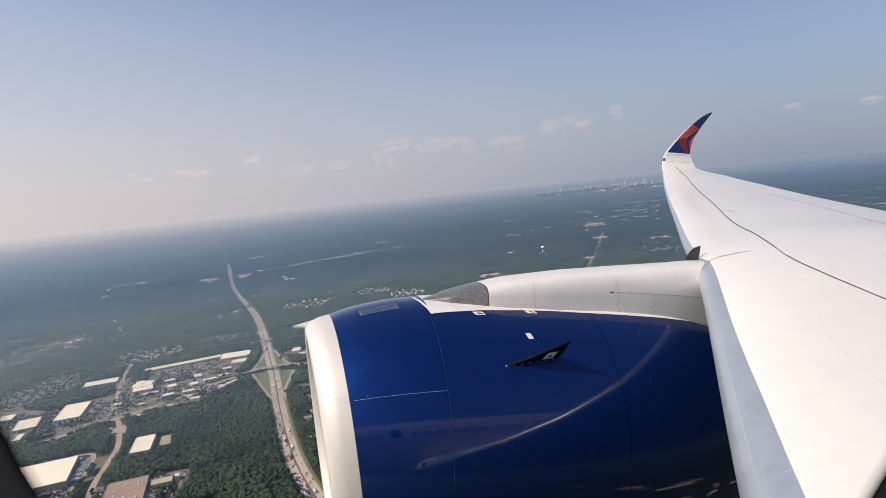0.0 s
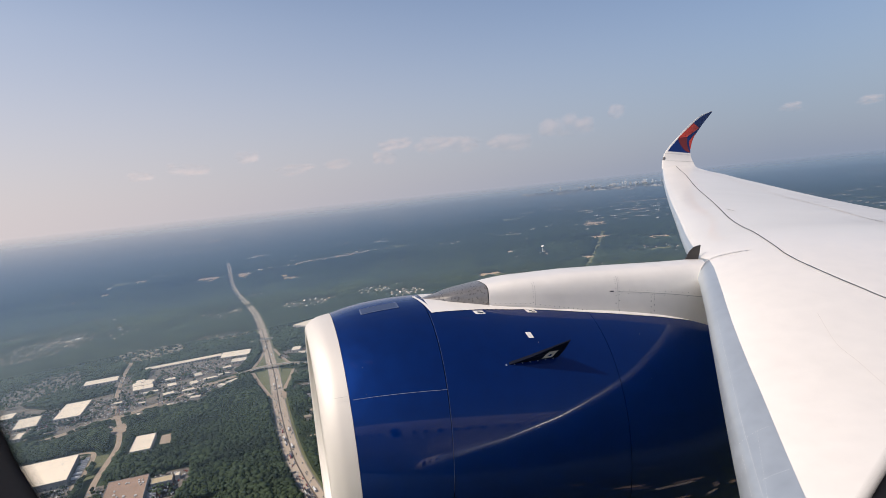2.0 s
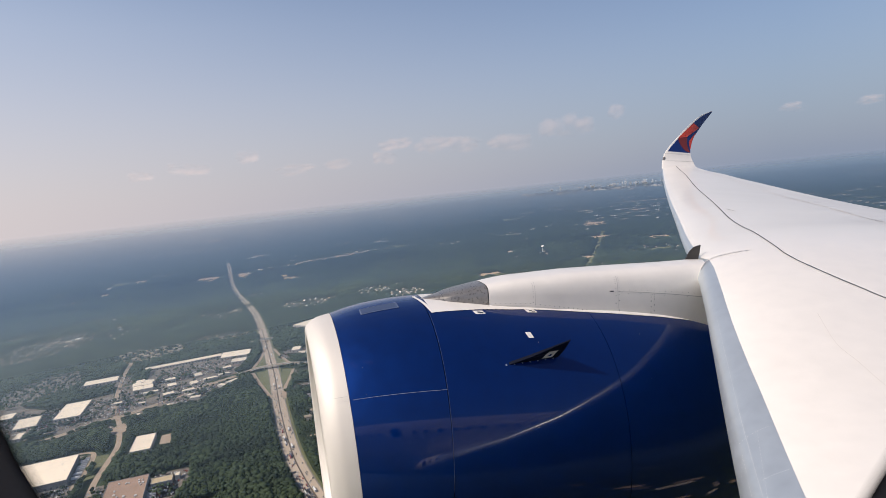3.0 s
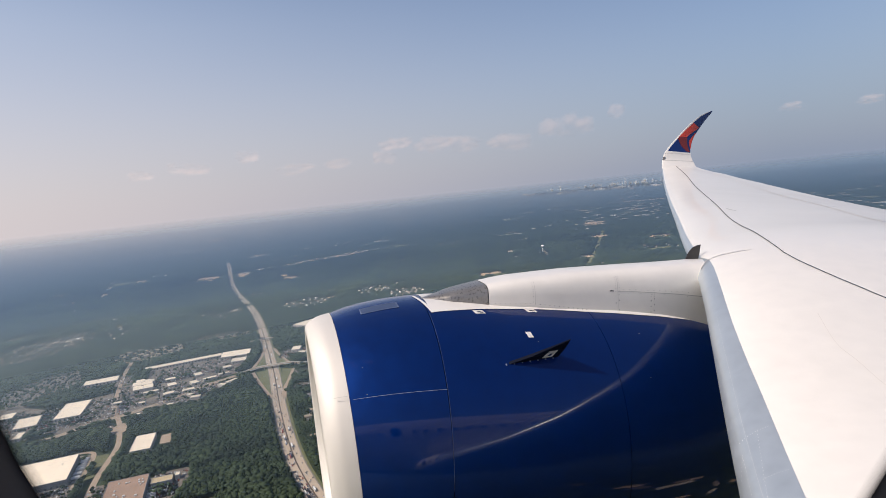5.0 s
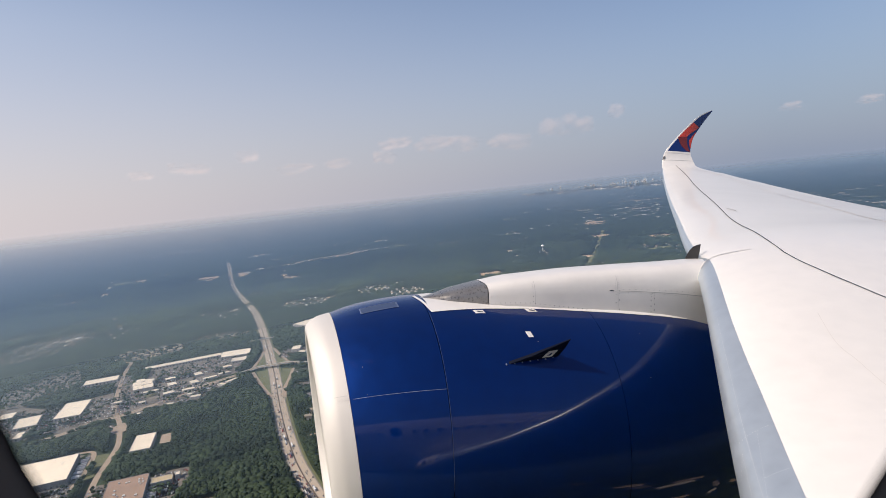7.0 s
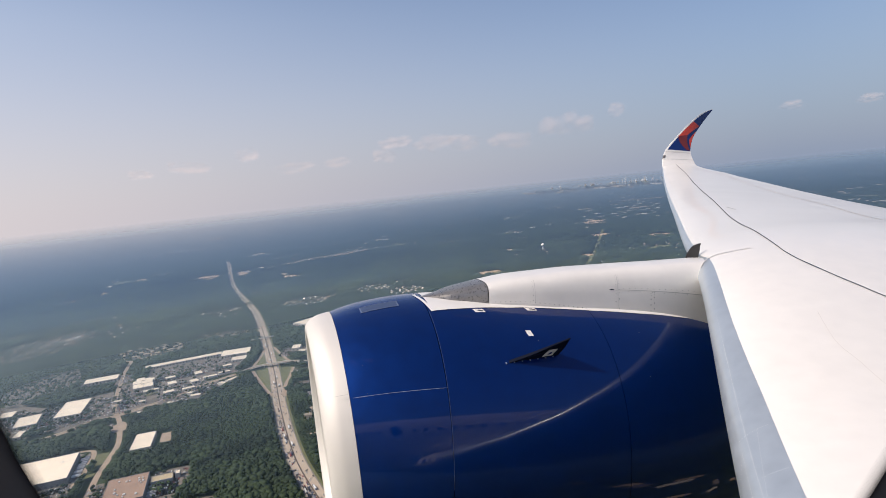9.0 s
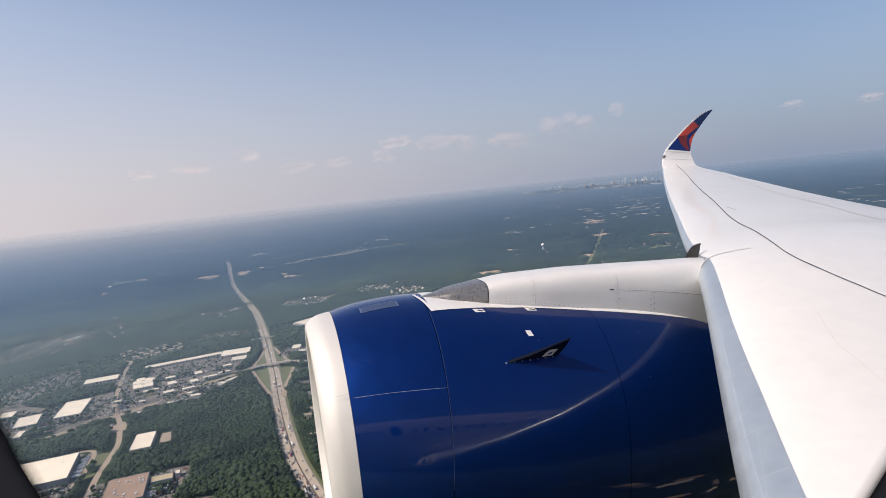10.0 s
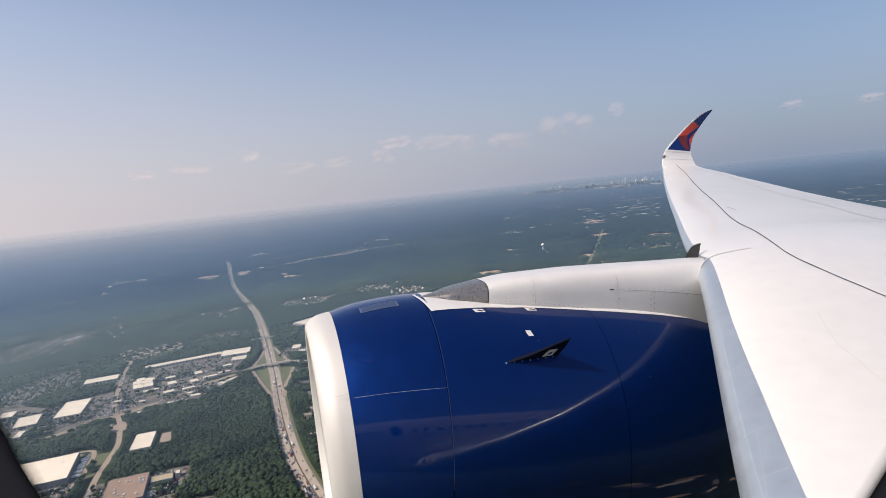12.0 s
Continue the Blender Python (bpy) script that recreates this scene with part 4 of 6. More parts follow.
for i in range(len(ys) - 1):
    for j in range(72):
        if -0.51 < ys[i] < 0.49 and degs[j] < 20:
            continue
        bm.faces.new((vs[i][j], vs[i + 1][j], vs[i + 1][(j + 1) % 72], vs[i][(j + 1) % 72]))
for end, k in ((vs[0], 1), (vs[-1], -1)):
    bm.faces.new(end[::k])
for f in bm.faces:
    f.smooth = len(f.verts) == 4
bmesh.ops.recalc_face_normals(bm, faces=bm.faces[:])
fuselage = part("fuselage", bm, WHITE_PAINT, aeroplane, "white fuselage side with a row of cabin windows")
# belly fairing, out of view; added to block low light from the cowl
rows = []
for i in range(25):
    y = 2.5 - 22 * i / 24
    k = math.sin(math.pi * i / 24) ** 0.4 if 0 < i < 24 else 0.02
    rows.append([(FUS_X + 3.25 * k * math.cos(radians(a)), y, FUS_Z - 1.75 - 1.75 * k * max(0, -math.sin(radians(a))) ** 0.8) for a in range(180, 361, 10)])
part("belly_fairing", grid(rows), WHITE_PAINT, fuselage, "white belly fairing under the fuselage", smooth=True)
# panel round the window: from the opening out to the hull plates, lying in the hull's curve
rows = []
for k in range(N_RIM):
    way = rim(k, N_RIM, 1.43, 0.186)
    lo, hi = 0.5, 4.0
    for _ in range(40):
        m = (lo + hi) / 2
        q = way * m
        lo, hi = (m, hi) if math.hypot(q.x - FUS_X, q.z - FUS_Z) < FUS_R else (lo, m)
    q = way * lo
    y0, d0 = q.y, math.degrees(math.atan2(q.z - FUS_Z, q.x - FUS_X))
    cy, cd = 0.0, 10.6
    dy, dd = y0 - cy, d0 - cd
    grow = min(0.5 / abs(dy) if abs(dy) > 1e-6 else 1e9, (9.4 if dd > 0 else 10.6) / abs(dd) if abs(dd) > 1e-6 else 1e9)
    ends = [(1 + (grow - 1) * t) for t in (0, 0.15, 0.5, 1.0)]
    rows.append([way * (0.96 * lo)] + [hull(cy + dy * e, cd + dd * e, FUS_R + (0.002 if e == 1 else 0)) for e in ends])
part("window_panel", grid(rows, close_u=True), WHITE_PAINT, fuselage, smooth=True)
# lining between the reveal and the hull
rows = [[rim(k, N_RIM, 1.40, 0.185) for k in range(N_RIM)], [r[0] for r in rows]]
part("window_lining", grid(rows, close_v=True), CABIN, fuselage)
for i in range(-21, 18):
    y = i * 0.635 + 0.28
    if abs(y) < 0.9:
        continue
    pts = []
    for k in range(16):
        a = 2 * math.pi * k / 16
        pts.append(hull(y + 0.125 * math.cos(a), 10.7 + 3.6 * math.sin(a), FUS_R + 0.006))
    bm = bmesh.new()
    bm.faces.new([bm.verts.new(p) for p in pts][::-1])
    part("cabin_window", bm, GLASS_DARK, fuselage)


# ---- roads ----
def ribbon(name, pts, width, mat, h, steps=6, offset=0.0, parent=None, label="", category="", thick=0.0):
    """A road-like strip along a plan curve, h metres above the land."""
    c = spline([(x, y, z) for x, y, z in [(p + (0,))[:3] for p in pts]], steps)
    rows = []
    for i, p in enumerate(c):
        d = c[min(i + 1, len(c) - 1)] - c[max(i - 1, 0)]
        n = Vector((-d.y, d.x, 0)).normalized()
        l, r = p + n * (offset + width / 2), p + n * (offset - width / 2)
        row = [on_land(l.x, l.y, h + p.z), on_land(r.x, r.y, h + p.z)]
        if thick:
            row = [on_land(l.x, l.y, h + p.z - thick)] + row + [on_land(r.x, r.y, h + p.z - thick)]
        rows.append(row)
    ob = part(name, grid(rows, flip=True), mat, parent, label)
    if category:
        tagged(ob, label, category, kind="structure")
    return ob


HIGHWAY = [(-1878, 5428), (-1697, 4927), (-1504, 4359), (-1332, 3870), (-1178, 3469), (-1045, 3154), (-919, 2869), (-807, 2591), (-719, 2344), (-621, 2056), (-537, 1802), (-485, 1644), (-410, 1397), (-350, 1212), (-298, 1068), (-246, 951), (-206, 873), (-143, 761), (-60, 640)]
CROSS = [(103, 1515), (15, 1558), (-142, 1630), (-299, 1707), (-418, 1735), (-469, 1736), (-505, 1726), (-552, 1715), (-597, 1682), (-653, 1620), (-690, 1562), (-723, 1504), (-758, 1458), (-794, 1423), (-841, 1387), (-875, 1336), (-914, 1300), (-971, 1276), (-1023, 1249), (-1150, 1215)]
SIDE = [(-1029, 1967), (-989, 1847), (-939, 1720), (-881, 1582), (-832, 1476), (-774, 1385), (-737, 1315), (-707, 1253), (-690, 1206), (-675, 1146), (-658, 1079), (-637, 1016), (-622, 971), (-588, 884)]
BRIDGE = (-505, 1727)


def bridged(pts):
    """The plan line with its rise over the motorway."""
    return [(x, y, 6.5 * math.exp(-(((x - BRIDGE[0]) ** 2 + (y - BRIDGE[1]) ** 2) / 75 ** 2) ** 2)) for x, y in pts]


verge = ribbon("verge", HIGHWAY, 40, GRASS, 0.2, label="mown grass verge along the motorway", category="verge")
motorway = ribbon("road", HIGHWAY, 12, CONCRETE, 0.45, offset=7.3, label="pale concrete motorway carriageways with a central barrier", category="road")
ribbon("carriageway", HIGHWAY, 12, CONCRETE, 0.45, offset=-7.3, parent=motorway)
ribbon("median", HIGHWAY, 4.2, BARRIER, 0.42, parent=motorway)
ribbon("barrier", HIGHWAY, 0.9, BARRIER, 1.4, parent=motorway, thick=1.1)
for off in (13.0, 10.1, 7.3, 4.5, 1.7, -13.0, -10.1, -7.3, -4.5, -1.7):
    ribbon("lane_line", HIGHWAY[5:], 0.15, LINE_PAINT, 0.6, offset=off, parent=motorway)
for off in (14.4, -14.4):
    ribbon("shoulder", HIGHWAY, 2.2, ASPHALT, 0.5, offset=off, parent=motorway)
cross = ribbon("road", bridged(CROSS), 18, TAN_ROAD, 0.7, thick=1.0, label="dual carriageway crossing the motorway on a bridge", category="road")
ribbon("median", bridged(CROSS), 1.8, GRASS, 0.85, parent=cross)
for s in (8.7, -8.7):
    ribbon("parapet", bridged(CROSS[4:9]), 0.6, LINE_PAINT, 1.9, offset=s, parent=cross, thick=1.3)
for k in range(4):
    bm = block(-0.8, 0.8, -9, 9, 0, 6.0, 0.1)
    p = part("bridge_pier", bm, CONCRETE, cross)
    p.matrix_world = land_pose(BRIDGE[0] + (k - 1.5) * 19, BRIDGE[1] + (k - 1.5) * 4, 15)
ribbon("road", SIDE, 11, TAN_ROAD, 0.6, label="worn asphalt local road between the warehouses", category="road")
RAMPS = ([(-602, 1973), (-582, 1863), (-574, 1774), (-570, 1727)], [(-557, 1690), (-511, 1588), (-471, 1506), (-441, 1446)],
         [(-569, 1960), (-524, 1861), (-483, 1782), (-461, 1744)], [(-446, 1694), (-434, 1601), (-426, 1518), (-407, 1436)])
for pts in RAMPS:
    ribbon("ramp", pts, 9, TAN_ROAD, 0.62, parent=motorway)
STREETS = ([(-1705, 2540), (-1600, 2480), (-1500, 2500), (-1445, 2420)], [(-1690, 2420), (-1590, 2370), (-1480, 2370), (-1400, 2300)], [(-1680, 2310), (-1560, 2250), (-1440, 2230), (-1370, 2150)],
           [(-1590, 2170), (-1500, 2130), (-1410, 2080)], [(-1600, 2600), (-1570, 2400), (-1520, 2200), (-1480, 2050)], [(-1480, 2050), (-1380, 2010), (-1260, 1990), (-1129, 2200)],
           [(-1100, 2080), (-1000, 2050), (-900, 2060)], [(-1080, 1990), (-1010, 1960), (-940, 1990)], [(-1050, 2120), (-1000, 2050), (-980, 1930)], [(-930, 2240), (-830, 2190), (-720, 2250)],
           [(-97, 1187), (-142, 1255), (-138, 1290), (-90, 1292), (-26, 1299), (44, 1246), (25, 1185), (-23, 1161), (-97, 1187)], [(-330, 1340), (-280, 1270), (-230, 1200), (-200, 1120)], [(-300, 1180), (-230, 1200), (-150, 1190)],
           [(-1850, 1720), (-1760, 1800), (-1640, 1810), (-1460, 1800)], [(-1790, 1900), (-1650, 1900), (-1450, 1860)], [(-1690, 1540), (-1670, 1700), (-1660, 1950)])
for pts in STREETS:
    ribbon("road", pts, 7, TAN_ROAD, 0.5, label="narrow suburban street among trees", category="road")
OVERPASS = [(-800, 1985, 0), (-730, 2022, 3), (-665, 2068, 7), (-625, 2086, 7), (-585, 2104, 7), (-530, 2130, 3), (-450, 2160, 0)]
over = ribbon("road", OVERPASS, 9, CONCRETE, 0.7, thick=1.2, label="narrow road bridge over the motorway", category="road")
for s in (4.4, -4.4):
    ribbon("parapet", OVERPASS[1:6], 0.5, LINE_PAINT, 1.8, offset=s, parent=over, thick=1.2)
for k in range(3):
    p = part("bridge_pier", block(-0.7, 0.7, -4, 4, 0, 6.4, 0.1), CONCRETE, over)
    p.matrix_world = land_pose(-625 + (k - 1) * 20, 2086 + (k - 1) * 9, 24)
YARD_ROAD = [(-775, 1206), (-742, 1210), (-724, 1190), (-706, 1140), (-690, 1085), (-684, 1040)]
ribbon("road", YARD_ROAD, 9, TAN_ROAD, 0.55, label="pale concrete yard road beside the warehouse", category="road")
POWER_CUT = [(539, 2559), (628, 2841), (778, 3289), (931, 3766), (1136, 4455), (1250, 4840)]
ribbon("clearing", POWER_CUT, 22, FIELD, 0.4, label="grassy power line clearing cut through the woods", category="clearing")


# ---- open patches: car parks, lawns, bare ground ----
def patch(name, x, y, w, d, turn, mat, label, category, h=0.35, ragged=0.0):
    """A flat patch with clipped or ragged corners."""
    rng = random.Random(int(x * 3 + y))
    pts = []
    for k in range(28):
        a = 2 * math.pi * k / 28
        c, s = math.cos(a), math.sin(a)
        e = 0.28 if not ragged else 0.7
        r = 1 + ragged * rng.uniform(-1, 1)
        u, v = w / 2 * math.copysign(abs(c) ** e, c) * r, d / 2 * math.copysign(abs(s) ** e, s) * r
        t = radians(turn)
        pts.append(on_land(x + u * math.cos(t) - v * math.sin(t), y + u * math.sin(t) + v * math.cos(t), h))
    bm = bmesh.new()
    f = bm.faces.new([bm.verts.new(p) for p in pts])
    ret = bmesh.ops.extrude_face_region(bm, geom=[f])
    bmesh.ops.translate(bm, verts=[v for v in ret["geom"] if isinstance(v, bmesh.types.BMVert)], vec=(0, 0, -0.3))
    bmesh.ops.recalc_face_normals(bm, faces=bm.faces[:])
    return tagged(part(name, bm, mat), label, category, kind="structure")


def plot(name, corners, mat, label, category, h=0.4):
    """A flat plot of land with the given corners in plan."""
    c = [(a, b) for a, b in corners]
    fine = []
    for (x0, y0), (x1, y1) in zip(c, c[1:] + c[:1]):
        fine += [(x0 + (x1 - x0) * k / 6, y0 + (y1 - y0) * k / 6) for k in range(6)]
    bm = bmesh.new()
    f = bm.faces.new([bm.verts.new(on_land(x, y, h)) for x, y in fine])
    ret = bmesh.ops.extrude_face_region(bm, geom=[f])
    bmesh.ops.translate(bm, verts=[v for v in ret["geom"] if isinstance(v, bmesh.types.BMVert)], vec=(0, 0, -0.3))
    bmesh.ops.recalc_face_normals(bm, faces=bm.faces[:])
    PLOTS.append(c)
    return tagged(part(name, bm, mat), label, category, kind="structure")


def inside(corners, x, y):
    """Whether plan places lie inside a plot, for numbers or arrays."""
    hit = np.zeros(np.shape(x), bool)
    for (x0, y0), (x1, y1) in zip(corners, corners[1:] + corners[:1]):
        if y0 != y1:
            hit ^= ((y0 > y) != (y1 > y)) & (x < (x1 - x0) * (y - y0) / (y1 - y0) + x0)
    return hit


PLOTS = []
VERGE_GRASS = "rough yellowing grass inside the motorway ramp"
plot("lawn", ((-594, 1930), (-578, 1850), (-571, 1780), (-566, 1732), (-520, 1736), (-548, 1815)), GRASS, VERGE_GRASS, "lawn")
plot("lawn", ((-560, 1915), (-520, 1850), (-484, 1790), (-462, 1750), (-498, 1742), (-528, 1815)), GRASS, VERGE_GRASS, "lawn")
plot("lawn", ((-548, 1694), (-512, 1596), (-474, 1518), (-446, 1462), (-470, 1560), (-508, 1700)), GRASS, VERGE_GRASS, "lawn")
plot("lawn", ((-480, 1706), (-450, 1700), (-440, 1610), (-430, 1530), (-418, 1470), (-448, 1580)), GRASS, VERGE_GRASS, "lawn")
SCRUB_EDGE = ((-1285, 1726), (-1249, 1901), (-1182, 1938), (-1085, 1780), (-1050, 1640), (-1093, 1577), (-1159, 1568))
plot("yard", SCRUB_EDGE, SCRUB, "dull grey scrubby yards with low sheds", "yard", 0.3)
PLOTS.pop()
SHOP_LOT = "worn grey asphalt between the shops, with small trees"
plot("car_park", ((-858, 1698), (-905, 1830), (-864, 1862), (-710, 1910), (-620, 1852), (-609, 1741), (-672, 1682), (-722, 1605), (-769, 1592)), LOT, SHOP_LOT, "car park", 0.30)
plot("car_park", ((-797, 1450), (-806, 1517), (-752, 1605), (-658, 1642), (-593, 1630), (-575, 1585), (-603, 1522), (-622, 1461), (-685, 1448), (-743, 1427)), LOT, SHOP_LOT, "car park", 0.30)
plot("car_park", ((-928, 1373), (-971, 1455), (-1000, 1570), (-947, 1604), (-912, 1630), (-839, 1478), (-815, 1411), (-853, 1363), (-888, 1336)), LOT, SHOP_LOT, "car park", 0.30)
plot("car_park", ((-1045, 1699), (-1068, 1768), (-999, 1820), (-963, 1781), (-937, 1704), (-1000, 1646)), LOT, SHOP_LOT, "car park", 0.30)
plot("car_park", ((-1063, 1353), (-1200, 1583), (-1123, 1577), (-1017, 1530), (-971, 1429), (-960, 1375), (-948, 1324)), LOT, SHOP_LOT, "car park", 0.30)
plot("yard", ((-775, 1330), (-757, 1372), (-740, 1360), (-722, 1320), (-738, 1300)), TAN_ROAD, "pale widened road junction", "road", 0.66)
plot("yard", ((-624, 1268), (-605, 1276), (-583, 1208), (-602, 1200)), TAN_ROAD, "pale concrete loading strip beside the warehouse", "yard", 0.5)
plot("yard", ((-738, 1196), (-722, 1198), (-676, 1050), (-700, 1044)), LOT, "grey dock yard beside the warehouse", "yard", 0.42)

OPEN = [(-604, 1238, 16, 44, radians(22))]   # x, y, half width, half depth, turn: where no trees stand


def keep_open(x, y, w, d, turn, margin=6):
    OPEN.append((x, y, w / 2 + margin, d / 2 + margin, radians(turn)))


LOTS = ((-905, 1400, 110, 60, 30), (-690, 1540, 120, 70, 25), (-770, 1720, 110, 70, 20), (-1040, 1480, 90, 60, 20), (-696, 1012, 60, 70, 20), (-624, 1003, 28, 90, 14), (-818, 1327, 110, 22, 33), (-806, 1517, 60, 100, 25), (-247, 1867, 55, 300, 15), (-310, 1805, 56, 150, 9), (-390, 1640, 70, 40, 8), (-1110, 1460, 120, 110, 20), (-1030, 860, 150, 60, 29), (-1010, 1150, 60, 90, 30), (-780, 1095, 140, 185, 18), (-545, 990, 130, 130, 19), (-505, 1030, 60, 110, 19), (-900, 1490, 190, 170, 18), (-985, 1735, 140, 110, 20),
        (-740, 1790, 240, 150, 30), (-850, 1650, 100, 130, 25), (-1040, 1430, 170, 150, 20), (-415, 900, 60, 110, 19), (-480, 1880, 90, 110, 8), (-500, 2235, 215, 110, -36), (-720, 1610, 120, 130, 35), (-650, 1730, 60, 90, 30), (-640, 1546, 44, 200, -30), (-412, 1655, 50, 46, 10), (-378, 1525, 56, 50, 14))
for x, y, w, d, t in LOTS:
    patch("car_park", x, y, w, d, t, LOT, "grey asphalt yard and car park", "car park")
    keep_open(x, y, w, d, t, 2)
for x, y, w, d, t, m, lab in ((-700, 1160, 32, 62, 18, GRASS, "mown lawn beside the local road"), 
                              (-678, 1085, 24, 13, 40, GRASS, "small oval grass island in the yard road")):
    patch("lawn", x, y, w, d, t, m, lab, "lawn", 0.5)
    keep_open(x, y, w, d, t, 2)


def low_growth(x, y, w, d=130.0):
    """No tall trees on the near side of a far clearing or house."""
    r = math.hypot(x, y)
    if r > 2400:
        keep_open(x * (1 - 0.57 * d / r), y * (1 - 0.57 * d / r), w * 0.9, d, -math.degrees(math.atan2(x, y)), 0)


CONCRETE_YARD = material("pale concrete yard", (0.52, 0.48, 0.42), 0.9, vary=0.2, size=30, fine=8)
CLAY, DRY = "bare clay building site in the woods", "dry grass clearing in the woods"
for x, y, w, d, t, m, lab in ((-1629, 4255, 190, 260, 10, BARE, CLAY), (-1590, 4330, 110, 90, 10, BARE, CLAY), (-1385, 4270, 90, 330, 20, BARE, CLAY), (-1370, 4215, 60, 160, 0, LOT, "grey yard beside a building site"),
                              (190, 3128, 60, 110, 0, BARE, CLAY), (235, 3150, 90, 80, 20, BARE, CLAY), (270, 3090, 60, 60, 0, FIELD, DRY), (345, 2915, 70, 30, 24, BARE, CLAY), (420, 2965, 90, 28, 24, BARE, CLAY), (1136, 4455, 150, 130, 0, BARE, CLAY),
                              (1417, 4066, 150, 160, 10, BARE, CLAY), (1203, 3466, 150, 60, 10, FIELD, DRY), (-1045, 4016, 60, 110, 0, BARE, CLAY), (-963, 3852, 110, 130, 0, BARE, CLAY), (-1013, 3273, 90, 26, 20, BARE, CLAY), (432, 4076, 60, 70, 0, BARE, CLAY),
                              (-2358, 4517, 150, 170, 10, FIELD, DRY), (-2240, 4590, 70, 120, 10, BARE, CLAY), (-2214, 3651, 90, 40, 20, BARE, CLAY), (-1858, 3595, 90, 60, 0, FIELD, DRY), (-2593, 4175, 70, 40, 0, BARE, CLAY), (781, 3427, 70, 80, 0, BARE, CLAY), (-536, 2932, 26, 130, -24, BARE, CLAY)):
    patch("clearing", x, y, w, d, t, m, lab, "clearing", 0.6, 0.3)
    keep_open(x, y, w * 0.9, d * 0.9, t, 0)
    low_growth(x, y, w)
# streaky far clearings: yards, plots and dry fields beside one another
rng = random.Random(63)
for x, y, w, d in ((-2184, 4508, 104, 150), (-2186, 3929, 137, 120), (-1707, 2928, 60, 50), (-1560, 2895, 60, 60), (-2788, 7710, 190, 500), (-3551, 10185, 560, 450), (-1742, 5853, 340, 260), (-3158, 7740, 560, 260),
                   (-1862, 2636, 80, 70), (-2983, 4318, 60, 100), (-980, 2806, 66, 120), (-596, 6237, 164, 360), (870, 7609, 280, 380), (611, 5446, 149, 200), (1368, 5655, 280, 360), (2194, 7232, 400, 480), (2857, 8964, 800, 420),
                   (1737, 7829, 300, 300), (3174, 4842, 240, 360), (3743, 5478, 180, 260), (-2640, 4190, 85, 100), (-2240, 3690, 110, 100)):
    for k in range(3):
        px, py = x + rng.uniform(-0.3, 0.3) * w, y + rng.uniform(-0.35, 0.35) * d
        patch("clearing", px, py, w * rng.uniform(0.25, 0.6), d * rng.uniform(0.2, 0.5), rng.uniform(-12, 12), rng.choice((BARE, BARE, CONCRETE_YARD, LOT, FIELD)), "pale plots and dry fields in the distant woods", "clearing", 0.6 + 0.15 * k, 0.5)
        keep_open(px, py, w * 0.5, d * 0.4, 0, 0)
    low_growth(x, y, w * 0.8)


# a distant shopping street: a broken row of bare and paved plots
SHOP_STREET = [(-1441, 4399), (-1339, 4536), (-1193, 4616), (-1060, 4789), (-1012, 4900), (-872, 4974), (-749, 5071), (-637, 5188)]
rng = random.Random(31)
street = spline([(x, y, 0) for x, y in SHOP_STREET], 5)
for k, p in enumerate(street[:-1]):
    x, y = p.x + rng.gauss(0, 12), p.y + rng.gauss(0, 22)
    patch("clearing", x, y, rng.uniform(35, 75), rng.uniform(60, 150), rng.uniform(-30, 10), rng.choice((BARE, BARE, BARE, TAN_ROAD, LOT)), "bare plot along a distant shopping street", "clearing", 0.6 + 0.05 * k, 0.35)
    keep_open(x, y, 70, 120, 0, 0)
for k in range(16):
    x, y = rng.uniform(-2600, 2600), rng.uniform(3100, 7200)
    if math.hypot(x, y) > 3000:
        keep_open(x, y, 70, 110, 0, 0)
        patch("clearing", x, y, rng.uniform(30, 130), rng.uniform(40, 200), rng.uniform(0, 90), rng.choice((BARE, FIELD, FIELD, LOT)), "small clearing in the distant woods", "clearing", 0.6, 0.6)


